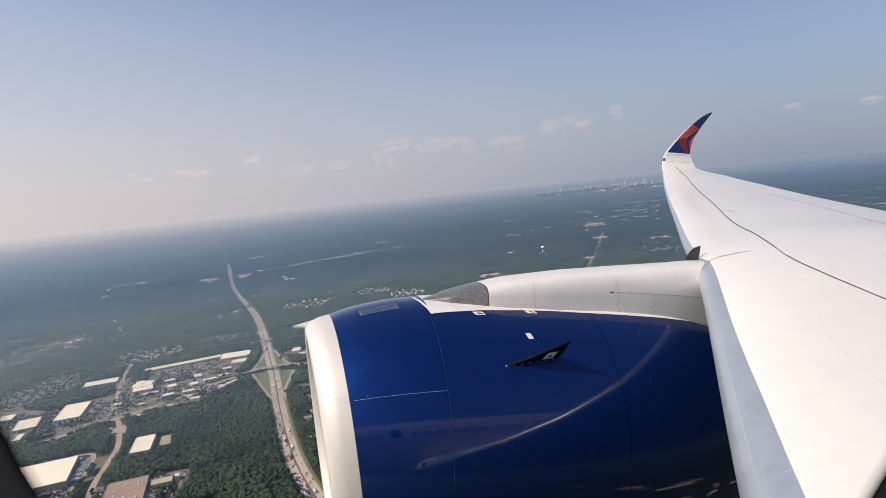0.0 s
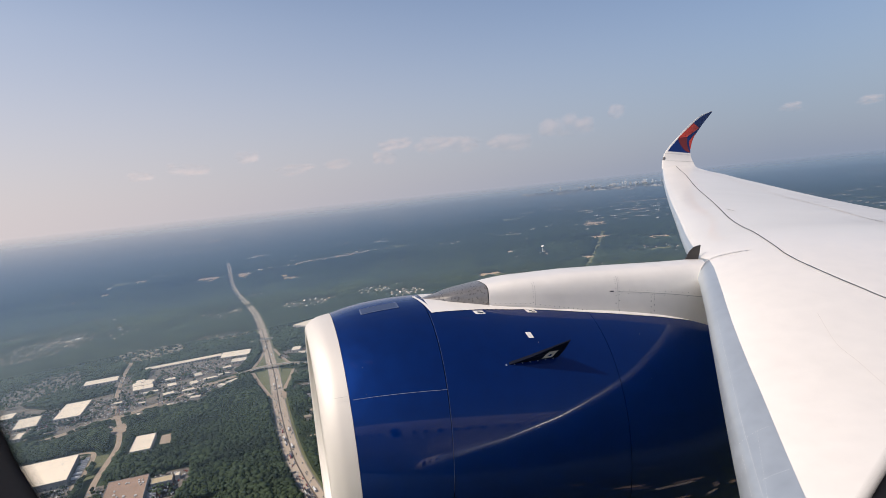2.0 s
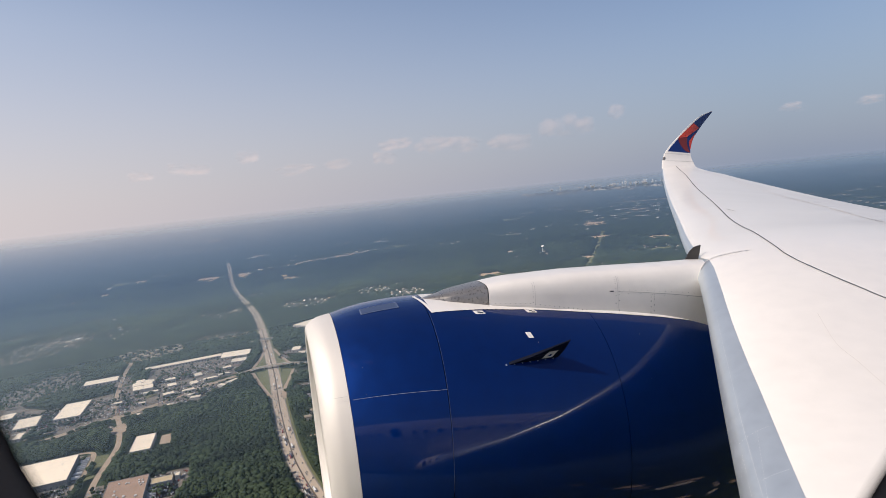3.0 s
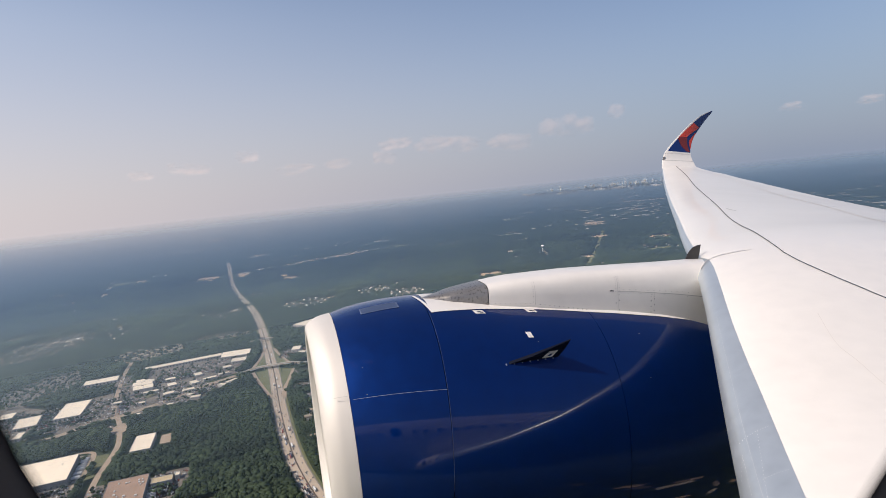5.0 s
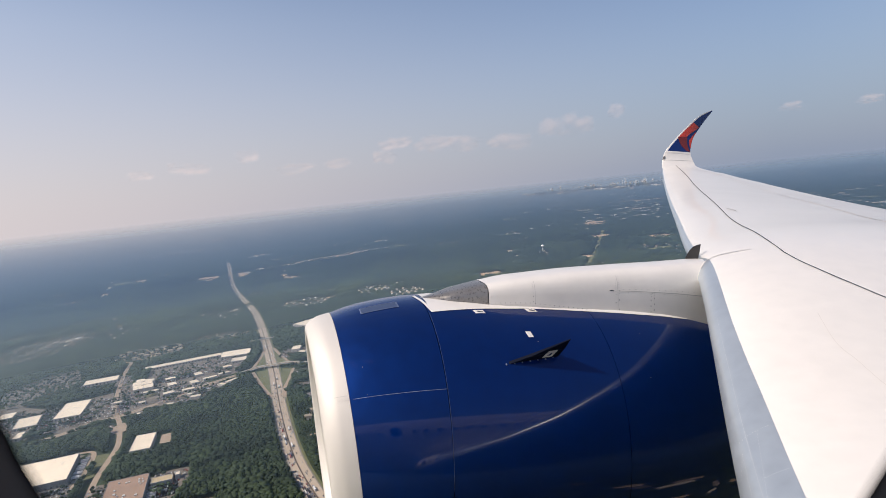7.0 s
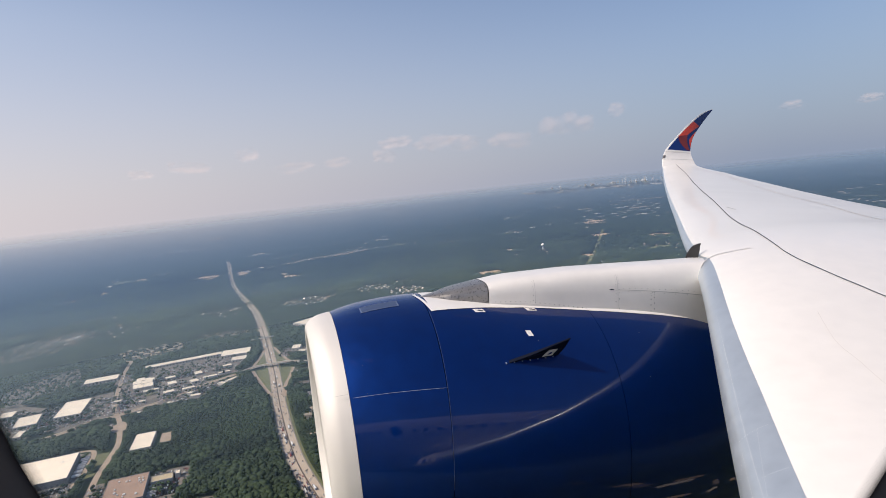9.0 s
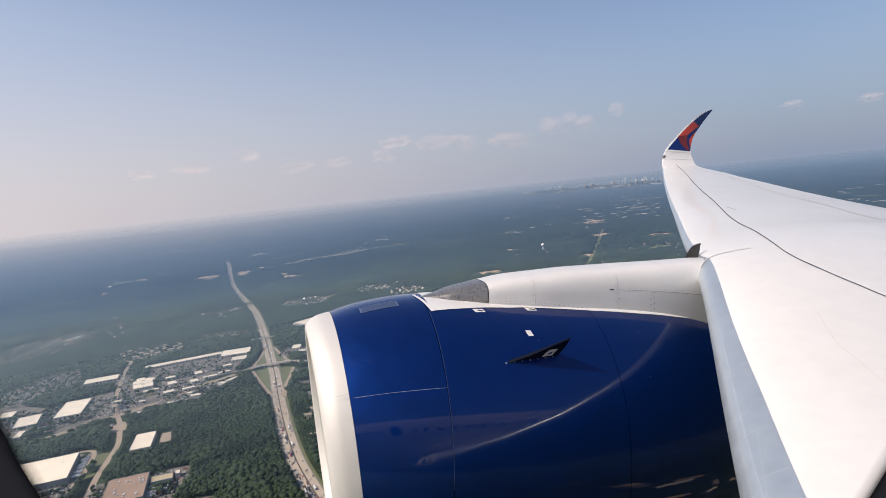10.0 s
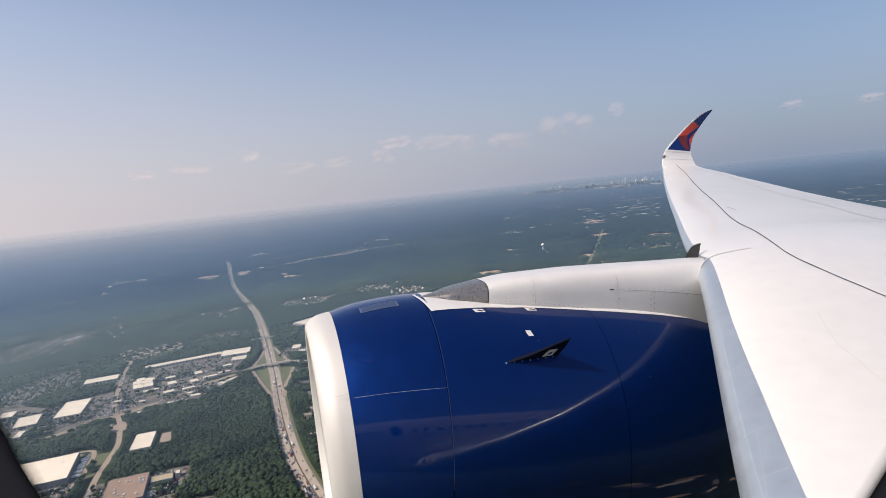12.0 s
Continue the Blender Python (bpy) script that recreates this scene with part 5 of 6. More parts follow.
# ---- warehouses and shops ----
def warehouse(x, y, w, d, h, turn, roof, label, wall=WALL_PALE, units=8, docks=True, unit_size=0.55):
    m = land_pose(x, y, turn)
    ob = thing("warehouse", m, label, "building", "warehouses and shops beside the motorway")
    k = m.to_scale().x
    rng = random.Random(int(x + 7 * y))
    part("wall", block(-w / 2, w / 2, -d / 2, d / 2, 0, h, 0.15), wall, ob)
    part("roof", block(-w / 2 + 0.5, w / 2 - 0.5, -d / 2 + 0.5, d / 2 - 0.5, h + 0.01, h + 0.25, 0.05), roof, ob)
    for a in ((-w / 2, w / 2, -d / 2, -d / 2 + 0.5), (-w / 2, w / 2, d / 2 - 0.5, d / 2), (-w / 2, -w / 2 + 0.5, -d / 2 + 0.5, d / 2 - 0.5), (w / 2 - 0.5, w / 2, -d / 2 + 0.5, d / 2 - 0.5)):
        part("parapet", block(*a, h, h + 0.9), wall, ob)
    for i in range(units):
        ux, uy, s = rng.uniform(-0.42, 0.42) * w, rng.uniform(-0.42, 0.42) * d, rng.uniform(0.8, 1.6) * unit_size
        part("roof_unit", block(ux - s, ux + s, uy - s * 1.3, uy + s * 1.3, h + 0.25, h + 0.5 + 1.2 * unit_size, 0.1), UNIT, ob)
    if docks:
        n = int(d // 9)
        for i in range(n):
            yy = -d / 2 + (i + 0.7) * d / (n + 0.4)
            part("dock_door", block(w / 2, w / 2 + 0.15, yy - 1.6, yy + 1.6, 0.9, 4.6), DOCK, ob)
        n = int(w // 9)
        for i in range(n):
            xx = -w / 2 + (i + 0.7) * w / (n + 0.4)
            part("dock_door", block(xx - 1.6, xx + 1.6, -d / 2 - 0.15, -d / 2, 0.9, 4.6), DOCK, ob)
    keep_open(x, y, w, d, turn, 10)
    return ob


BIG_WHITE = "huge flat-roofed white warehouse with rooftop units and dock doors"
SHOP = "white flat-roofed shop building beside its car park"
warehouse(-783, 1095, 132, 128, 12, 21, ROOF_WHITE, BIG_WHITE, WALL_GREY, 14)
warehouse(-563, 994, 64, 100, 11, 19, ROOF_BROWN, "brown flat-roofed warehouse with pale rooftop units", WALL_GREY, 14, unit_size=1.3)
warehouse(-501, 872, 116, 100, 11, 18, ROOF_WHITE, BIG_WHITE, WALL_GREY, 10)
warehouse(-637, 1214, 38, 90, 9, 17, ROOF_WHITE, "white flat-roofed warehouse among trees", WALL_PALE, 5)
warehouse(-945, 1500, 58, 130, 6, 18, ROOF_WHITE, SHOP, WALL_PALE, 10)
warehouse(-1010, 1752, 87, 52, 6, 21, ROOF_WHITE, SHOP, WALL_PALE, 8)
warehouse(-826, 1886, 220, 34, 6, 25, ROOF_WHITE, "long white strip of shops beside a car park", WALL_PALE, 16)
warehouse(-678, 1922, 86, 74, 7, 12, ROOF_WHITE, SHOP, WALL_PALE, 9)
warehouse(-643, 1840, 42, 44, 6, 12, ROOF_WHITE, SHOP, WALL_PALE, 4)
mall = thing("shopping_hall", land_pose(-848, 1662, 24), "white shopping hall with stepped flat roofs", "building")
for x0, x1, y0, y1, h in ((-24, 2, -52, -8, 8), (2, 26, -58, -20, 9.5), (-26, -4, -8, 26, 9), (-4, 24, -20, 10, 10.5), (4, 28, 10, 34, 8.5), (-18, 4, 26, 58, 8), (4, 18, 34, 48, 7)):
    part("wall", block(x0, x1, y0, y1, 0, h, 0.15), WALL_PALE, mall)
    part("roof", block(x0 + 0.5, x1 - 0.5, y0 + 0.5, y1 - 0.5, h + 0.01, h + 0.3, 0.05), ROOF_WHITE, mall)
    part("roof_unit", block((x0 + x1) / 2 - 1, (x0 + x1) / 2 + 1, y0 + 9, y0 + 11.5, h + 0.3, h + 1.3, 0.1), UNIT, mall)
keep_open(-848, 1662, 60, 120, 24, 8)
warehouse(-1105, 1495, 32, 46, 6, 20, ROOF_WHITE, SHOP, WALL_PALE, 3)
warehouse(-1013, 1432, 48, 82, 6, 24, ROOF_WHITE, SHOP, WALL_PALE, 6)
warehouse(-972, 1340, 16, 45, 6, 18, ROOF_WHITE, SHOP, WALL_PALE, 2)
warehouse(-482, 2272, 185, 92, 7, -36, ROOF_WHITE, BIG_WHITE, WALL_PALE, 10)
warehouse(-484, 1905, 26, 46, 8, 5, ROOF_WHITE, SHOP, WALL_PALE, 3)
warehouse(-455, 1850, 22, 30, 7, 5, ROOF_WHITE, SHOP, WALL_PALE, 2)
warehouse(-1190, 1500, 40, 60, 8, 20, ROOF_WHITE, SHOP, WALL_PALE, 4)
warehouse(-520, 1034, 34, 24, 6, 19, ROOF_TAN, "low tan-roofed annexe beside the brown warehouse", WALL_PALE, 3, docks=False)
warehouse(-498, 1046, 8, 14, 8, 19, ROOF_WHITE, "small white plant house at the annexe", WALL_PALE, 1, docks=False)
for i, (x, y, w, d, t) in enumerate(((-735, 1560, 26, 22, 30), (-700, 1640, 20, 30, 35), (-668, 1668, 36, 16, 32), (-760, 1640, 22, 30, 30), (-720, 1720, 20, 34, 30), (-790, 1700, 26, 20, 30), (-655, 1770, 24, 20, 28), (-795, 1590, 36, 16, 28), (-690, 1575, 30, 18, 30), (-845, 1520, 20, 16, 20), (-775, 1500, 16, 14, 20), (-640, 1700, 30, 14, 30), (-745, 1410, 16, 12, 20), (-606, 1590, 24, 12, -28), (-592, 1618, 34, 12, 58), (-645, 1506, 24, 18, 10), (-668, 1530, 16, 12, -30), (-690, 1462, 18, 12, -30))):
    warehouse(x, y, w, d, 5.5, t, ROOF_WHITE, "small white flat-roofed restaurant beside a car park", WALL_PALE, 2, docks=False)


warehouse(-953, 947, 205, 135, 11, 29, ROOF_BROWN, "huge brown flat-roofed warehouse with trailers along its side", WALL_GREY, 6)
warehouse(-1085, 1080, 100, 44, 10, 33, ROOF_WHITE, BIG_WHITE, WALL_PALE, 5)
warehouse(-1219, 1047, 72, 28, 8, 21, ROOF_WHITE, "long white office block beside a lawn", WALL_PALE, 4, docks=False)
warehouse(-1161, 972, 26, 84, 8, 28, ROOF_WHITE, "long white office block beside a lawn", WALL_PALE, 4, docks=False)
warehouse(-1267, 1482, 58, 30, 7, 30, ROOF_WHITE, SHOP, WALL_PALE, 3)
warehouse(-1217, 1312, 105, 24, 6, 16, ROOF_WHITE, SHOP, WALL_PALE, 6)
warehouse(-1560, 1591, 44, 18, 6, 22, ROOF_WHITE, SHOP, WALL_PALE, 2)
warehouse(-1541, 1665, 40, 18, 6, 22, ROOF_WHITE, SHOP, WALL_PALE, 2)
warehouse(-1326, 1426, 34, 22, 6, 15, ROOF_TAN, "low tan-roofed workshop beside the road", WALL_PALE, 2, docks=False)
warehouse(-1395, 1255, 52, 22, 6, 22, ROOF_WHITE, SHOP, WALL_PALE, 2)
warehouse(-310, 1412, 54, 16, 5, 18, ROOF_WHITE, "long white shed roof beside the apartment blocks", WALL_PALE, 2, docks=False)
warehouse(-300, 1440, 104, 18, 5, 14, SHINGLE_DARK, "long grey shed roof beside the apartment blocks", WALL_PALE, 0, docks=False)
warehouse(60, 1343, 16, 52, 6, 8, ROOF_WHITE, "narrow white building at the storage yard", WALL_PALE, 2, docks=False)
patch("car_park", -79, 1399, 245, 92, 2, LOT, "grey asphalt storage yard", "car park")
keep_open(-79, 1399, 245, 92, 2, 2)
for k in range(15):
    row = thing("storage_shed", land_pose(-185 + 15.5 * k, 1402 - 1.2 * k, -10), "long low storage shed with a dull grey roof", "shed", "rows of storage sheds")
    part("wall", block(-4, 4, -34, 34, 0, 2.8, 0.05), WALL_PALE, row)
    part("roof", block(-4.2, 4.2, -34.2, 34.2, 2.8, 3.05, 0.05), SHINGLE_DARK, row)

# unseen yards, clearings and warehouses behind the wing, added to be mirrored in the cowl
rng = random.Random(41)
for k in range(8):
    x, y = rng.uniform(400, 900), rng.uniform(-520, 40)
    patch("clearing", x, y, rng.uniform(30, 110), rng.uniform(14, 50), rng.uniform(-40, 60), rng.choice((BARE, TAN_ROAD, LOT, FIELD)), "unseen bare plot added for its reflection in the cowl", "clearing", 0.4 + 0.05 * k, 0.3)
for x, y, w, d, t in ((600, -300, 90, 30, 25), (520, -110, 40, 20, 10)):
    warehouse(x, y, w, d, 8, t, ROOF_WHITE, "white flat-roofed warehouse among trees", WALL_PALE, 3, docks=False)

# ---- houses and flats ----
def house_kind(w, d, h, rise, name, label, category, group, roof=SHINGLE):
    ob = thing(name, Matrix.Identity(4), label, category, group)
    part("wall", block(-w / 2, w / 2, -d / 2, d / 2, 0, h, 0.05), SIDING, ob)
    o = 0.6
    bm = bmesh.new()
    ridge = w / 2 - d * 0.28
    v = [bm.verts.new(p) for p in ((-w / 2 - o, -d / 2 - o, h), (w / 2 + o, -d / 2 - o, h), (w / 2 + o, d / 2 + o, h), (-w / 2 - o, d / 2 + o, h), (-ridge, 0, h + rise), (ridge, 0, h + rise))]
    for f in ((0, 1, 5, 4), (1, 2, 5), (2, 3, 4, 5), (3, 0, 4), (3, 2, 1, 0)):
        bm.faces.new([v[i] for i in f])
    part("roof", bm, roof, ob)
    part("chimney", block(w * 0.2, w * 0.2 + 1, 0.5, 1.5, h, h + rise + 0.8), WALL_PALE, ob)
    part("porch", block(-2.5, 1.5, -d / 2 - 2.2, -d / 2, 0, h * 0.55, 0.05), SIDING, ob)
    return ob


HOUSE = house_kind(12, 8.5, 5.5, 2.8, "house", "pale suburban house with a grey brown hipped roof", "house", "houses of the suburb")
FLATS = house_kind(18, 9.5, 8, 3.2, "apartment_block", "beige apartment block with a tan hipped roof", "apartment block", "apartment blocks near the motorway", SHINGLE_TAN)
SHED = house_kind(16, 7, 3.2, 1.2, "shed", "low grey shed with a dull shallow roof", "shed", "sheds of the scrubby yards", SHINGLE_DARK)


def scatter(proto, cx, cy, rx, ry, n, gap, seed, turn=None):
    rng = random.Random(seed)
    done, tries = [], 0
    while len(done) < n and tries < n * 60:
        tries += 1
        a, r = rng.uniform(0, 6.283), math.sqrt(rng.random())
        x, y = cx + rx * r * math.cos(a), cy + ry * r * math.sin(a)
        if any((x - p) ** 2 + (y - q) ** 2 < gap * gap for p, q in done) or blocked(x, y, 8):
            continue
        done.append((x, y))
        copy_thing(proto, land_pose(x, y, rng.uniform(0, 360) if turn is None else turn + rng.choice((0, 90, 0, 180)) + rng.uniform(-8, 8)))
    for x, y in done:
        HOMES.append((x, y, gap * 0.5))
    return done


HOMES = []
far_specs = []   # small distant buildings: plan place, turn, width, length, height, lift


def hamlet(cx, cy, rx, ry, n, gap, seed):
    """Small houses too far off to be told apart."""
    rng = random.Random(seed)
    done, tries = [], 0
    while len(done) < n and tries < n * 60:
        tries += 1
        a, r = rng.uniform(0, 6.283), math.sqrt(rng.random())
        x, y = cx + rx * r * math.cos(a), cy + ry * r * math.sin(a)
        if not any((x - p) ** 2 + (y - q) ** 2 < gap * gap for p, q in done) and not blocked(x, y, 8):
            done.append((x, y))
            w = rng.uniform(9, 14)
            far_specs.append((x, y, rng.uniform(0, 3.1), w, w * rng.uniform(0.65, 1.0), rng.uniform(6.5, 8.5), 0))
            HOMES.append((x, y, gap * 0.5))
    for x, y in done:
        low_growth(x, y, 22, 70)


SUBURBS = ((-1540, 2330, 160, 275), (-1760, 2640, 110, 150), (-810, 2225, 120, 85), (-1005, 2050, 105, 115), (-1165, 1745, 100, 165), (-318, 1290, 48, 75), (-637, 2790, 110, 130), (-353, 2985, 90, 120), (-185, 2830, 90, 100), (-1640, 2860, 100, 120), (-1640, 1780, 240, 210), (-235, 1205, 90, 95), (-45, 1235, 110, 75))


def dist_to(pts, x, y):
    best = 1e9
    for (x0, y0, *_), (x1, y1, *_) in zip(pts, pts[1:]):
        dx, dy = x1 - x0, y1 - y0
        t = max(0, min(1, ((x - x0) * dx + (y - y0) * dy) / (dx * dx + dy * dy)))
        best = min(best, math.hypot(x - x0 - t * dx, y - y0 - t * dy))
    return best


def blocked(x, y, extra=0.0):
    for cx, cy, w, d, t in OPEN:
        dx, dy = x - cx, y - cy
        u, v = dx * math.cos(t) + dy * math.sin(t), -dx * math.sin(t) + dy * math.cos(t)
        if abs(u) < w + extra and abs(v) < d + extra:
            return True
    return dist_to(HIGHWAY, x, y) < 28 + extra or dist_to(CROSS, x, y) < 17 + extra or dist_to(SIDE, x, y) < 12 + extra


scatter(HOUSE, -1540, 2330, 150, 265, 150, 19, 1)
scatter(HOUSE, -1760, 2640, 110, 150, 22, 28, 2)
hamlet(-637, 2790, 100, 120, 26, 28, 4)
hamlet(-353, 2985, 80, 110, 24, 26, 5)
hamlet(-185, 2830, 80, 90, 26, 24, 6)
hamlet(1180, 3400, 160, 260, 22, 50, 7)
scatter(HOUSE, -821, 2223, 95, 60, 24, 22, 8)
scatter(HOUSE, -1640, 2860, 90, 110, 22, 26, 21)
scatter(HOUSE, -1465, 2690, 60, 60, 10, 26, 22)
hamlet(-965, 2683, 60, 80, 8, 32, 23)
hamlet(-1660, 1760, 170, 190, 110, 22, 24)
hamlet(-1490, 1830, 90, 80, 40, 22, 25)
scatter(FLATS, -212, 1200, 58, 85, 20, 28, 26, 25)
scatter(HOUSE, 5, 1222, 40, 50, 16, 20, 27)
scatter(FLATS, -100, 1240, 32, 48, 9, 26, 28, 40)
scatter(FLATS, -1005, 2050, 100, 110, 32, 30, 9, 22)
scatter(FLATS, -300, 1290, 30, 62, 4, 23, 10, 20)
scatter(SHED, -1165, 1745, 85, 150, 34, 22, 11, 20)
for proto, at in ((HOUSE, (-1700, 2480)), (FLATS, (-1040, 2175)), (SHED, (-1120, 1590))):
    proto.matrix_world = land_pose(*at, 30)


# ---- distant buildings, water tower and the city ----
FAR_BLOCK = thing("distant_building", land_pose(-1330, 4480, 20), "low pale building far off in the woods", "building", "distant pale buildings")
part("wall", block(-30, 30, -22, 22, 0, 11, 0.2), WALL_PALE, FAR_BLOCK)
part("roof", block(-29.5, 29.5, -21.5, 21.5, 11, 11.6, 0.1), ROOF_WHITE, FAR_BLOCK)
NEARER_TOWNS = (((-1415, 4361), (-975, 4800), 13, 60),
                ((-975, 4764), (-601, 5400), 9, 80),
                ((1900, 6200), (2900, 8200), 16, 350),
                ((3000, 4700), (4300, 6900), 9, 380),
                ((420, 4000), (700, 4200), 5, 120),
                ((-2350, 4350), (-2150, 4450), 6, 120),
                ((-2300, 3600), (-2200, 3700), 4, 80),
                ((5200, 8200), (8200, 11800), 7, 900),
                ((1100, 5600), (2100, 6900), 12, 700))
FARTHER_TOWNS = (((-600, 6800), (1200, 8800), 12, 900),
                 ((-3800, 7000), (-1200, 8600), 10, 900),
                 ((2200, 9500), (4600, 13500), 12, 900),
                 ((3500, 15500), (6800, 18500), 20, 1200),
                 ((-1100, 11500), (2200, 16500), 12, 1400),
                 ((1350, 4050), (1750, 4420), 8, 120),
                 ((-900, 6200), (1600, 9500), 22, 900),
                 ((-4200, 6500), (-1500, 9500), 16, 900),
                 ((1200, 7000), (4200, 11000), 12, 1100))
rng = random.Random(21)
for (x0, y0), (x1, y1), n, wide in NEARER_TOWNS:
    for i in range(n):
        t = rng.random()
        x, y = x0 + (x1 - x0) * t + rng.gauss(0, wide / 2), y0 + (y1 - y0) * t + rng.gauss(0, wide / 2)
        s = rng.uniform(0.6, 1.4)
        m = land_pose(x, y, rng.uniform(0, 180), s)
        copy_thing(FAR_BLOCK, m @ Matrix.Diagonal((rng.uniform(0.7, 1.5), rng.uniform(0.6, 1.3), rng.uniform(0.4, 0.7), 1)))
for (x0, y0), (x1, y1), n, wide in (*NEARER_TOWNS, *FARTHER_TOWNS):
    for i in range(n):
        t = rng.random()
        cx, cy = x0 + (x1 - x0) * t + rng.gauss(0, wide / 2), y0 + (y1 - y0) * t + rng.gauss(0, wide / 2)
        spread = rng.uniform(15, 70) * (1 + math.hypot(cx, cy) / 9000)
        for k in range(rng.choice((0, 0, 1, 1, 2, 4))):
            w = rng.uniform(10, 34) * (1 + math.hypot(cx, cy) / 14000)
            far_specs.append((cx + rng.gauss(0, spread), cy + rng.gauss(0, spread), rng.uniform(0, 3.1), w, w * rng.uniform(0.5, 1.6), rng.uniform(2, 4), 0))

for cx, cy, size in ((2688, 9024, 230), (3276, 10205, 150), (2332, 8215, 110), (7803, 11871, 330), (3159, 4901, 90), (3330, 4900, 110), (3507, 4899, 120), (3621, 6057, 130), (4673, 8823, 200), (4370, 6436, 110), (4660, 6554, 120), (3668, 9771, 190),
                     (1301, 5506, 80), (587, 5411, 80), (888, 7426, 110), (-140, 8791, 100), (368, 4611, 60), (13, 7944, 90), (-1260, 5389, 70), (-621, 6200, 110), (-2702, 7546, 110), (-3198, 8737, 110), (226, 4065, 50)):
    for k in range(4):
        w = size * rng.uniform(0.15, 0.4)
        far_specs.append((cx + rng.gauss(0, size * 0.8), cy + rng.gauss(0, size * 1.2), rng.uniform(0.2, 0.5), w, w * rng.uniform(0.5, 1.0), rng.uniform(3, 6), 0))

# hamlets between the woods, three to six kilometres off
for k in range(84):
    az, r = radians(rng.uniform(-40, 36)), rng.uniform(2500, 5600)
    cx, cy = r * math.sin(az), r * math.cos(az)
    if blocked(cx, cy, 60):
        continue
    for i in range(rng.choice((2, 3, 4, 6, 9))):
        x, y, w = cx + rng.gauss(0, 55), cy + rng.gauss(0, 45), rng.uniform(11, 19)
        far_specs.append((x, y, rng.uniform(0, 3.1), w, w * rng.uniform(0.7, 1.5), rng.uniform(5, 7), 0))
        HOMES.append((x, y, 20))
        low_growth(x, y, 24, 80)

keep_open(607, 3765, 60, 160, 0, 0)
wt = thing("water_tower", land_pose(607, 3789, 0), "white bulb-shaped water tower above the trees", "water tower")
bm = bmesh.new()
bmesh.ops.create_uvsphere(bm, u_segments=20, v_segments=12, radius=11, matrix=Matrix.Translation((0, 0, 42)) @ Matrix.Diagonal((1, 1, 0.75, 1)))
part("tank", bm, TRUCK_WHITE, wt, smooth=True)
bm = bmesh.new()
bmesh.ops.create_cone(bm, cap_ends=True, segments=16, radius1=5, radius2=2.6, depth=36, matrix=Matrix.Translation((0, 0, 18)))
part("column", bm, TRUCK_WHITE, wt, smooth=True)


def skyscraper(x, y, w, d, h, rng):
    ob = thing("skyscraper", land_pose(x, y, rng.uniform(0, 90)), "pale high-rise tower in the hazy city skyline", "skyscraper", "towers of the city skyline")
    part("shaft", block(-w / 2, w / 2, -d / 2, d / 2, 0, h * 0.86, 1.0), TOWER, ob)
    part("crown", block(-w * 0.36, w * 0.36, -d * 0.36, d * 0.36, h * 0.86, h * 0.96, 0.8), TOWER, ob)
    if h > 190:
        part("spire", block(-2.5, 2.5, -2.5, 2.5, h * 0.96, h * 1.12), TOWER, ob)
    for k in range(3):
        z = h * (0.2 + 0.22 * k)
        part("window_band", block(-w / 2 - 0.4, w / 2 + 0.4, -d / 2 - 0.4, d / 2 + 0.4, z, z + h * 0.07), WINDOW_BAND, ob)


rng = random.Random(5)
CITY = ((2564, 18189), (3389, 17762), (4328, 17651), (4928, 16967), (5768, 16302), (6500, 15900))
line = spline([(x, y, 0) for x, y in CITY], 12)
for i in range(190):
    t = rng.random() ** 0.8
    p = line[int(t * (len(line) - 1))]
    x, y, h = p.x + rng.gauss(0, 90), p.y + rng.gauss(0, 500), rng.choice((40, 50, 60, 70, 90, 120)) * rng.uniform(0.8, 1.2) * (0.5 + 0.5 * min(1, 3 * t))
    skyscraper(x, y, rng.uniform(26, 80), rng.uniform(26, 60), h * rng.uniform(1.0, 1.7), rng)
for cx, cy, n, low, high in ((4300, 17500, 6, 100, 200), (3560, 17700, 6, 80, 130), (4880, 16950, 8, 90, 160), (5350, 16600, 7, 80, 140), (4620, 17300, 6, 70, 130), (5900, 16200, 5, 70, 120)):
    for i in range(n):
        skyscraper(cx + rng.gauss(0, 160), cy + rng.gauss(0, 200), rng.uniform(28, 46), rng.uniform(26, 42), rng.uniform(low, high), rng)

# low city blocks at the foot of the towers
for i in range(90):
    p = line[int(rng.random() ** 0.8 * (len(line) - 1))]
    w = rng.uniform(60, 170)
    far_specs.append((p.x + rng.gauss(0, 200), p.y + rng.gauss(-300, 900), rng.uniform(0, 3.1), w, w * rng.uniform(0.5, 1.0), rng.uniform(15, 40), 0))

# ---- traffic ----
def car_kind():
    ob = thing("car", Matrix.Identity(4), "car driving on the motorway", "car", "cars on the motorway")
    part("body", block(-0.95, 0.95, -2.3, 2.3, 0.35, 1.0, 0.15), CAR_PAINT, ob)
    part("cabin", block(-0.85, 0.85, -1.3, 1.1, 1.0, 1.55, 0.2), CAR_GLASS, ob)
    for x in (-0.85, 0.85):
        for y in (-1.45, 1.45):
            bm = bmesh.new()
            bmesh.ops.create_cone(bm, cap_ends=True, segments=8, radius1=0.34, radius2=0.34, depth=0.25, matrix=Matrix.Translation((x, y, 0.34)) @ Matrix.Rotation(math.pi / 2, 4, "Y"))
            part("wheel", bm, RUBBER, ob)
    return ob


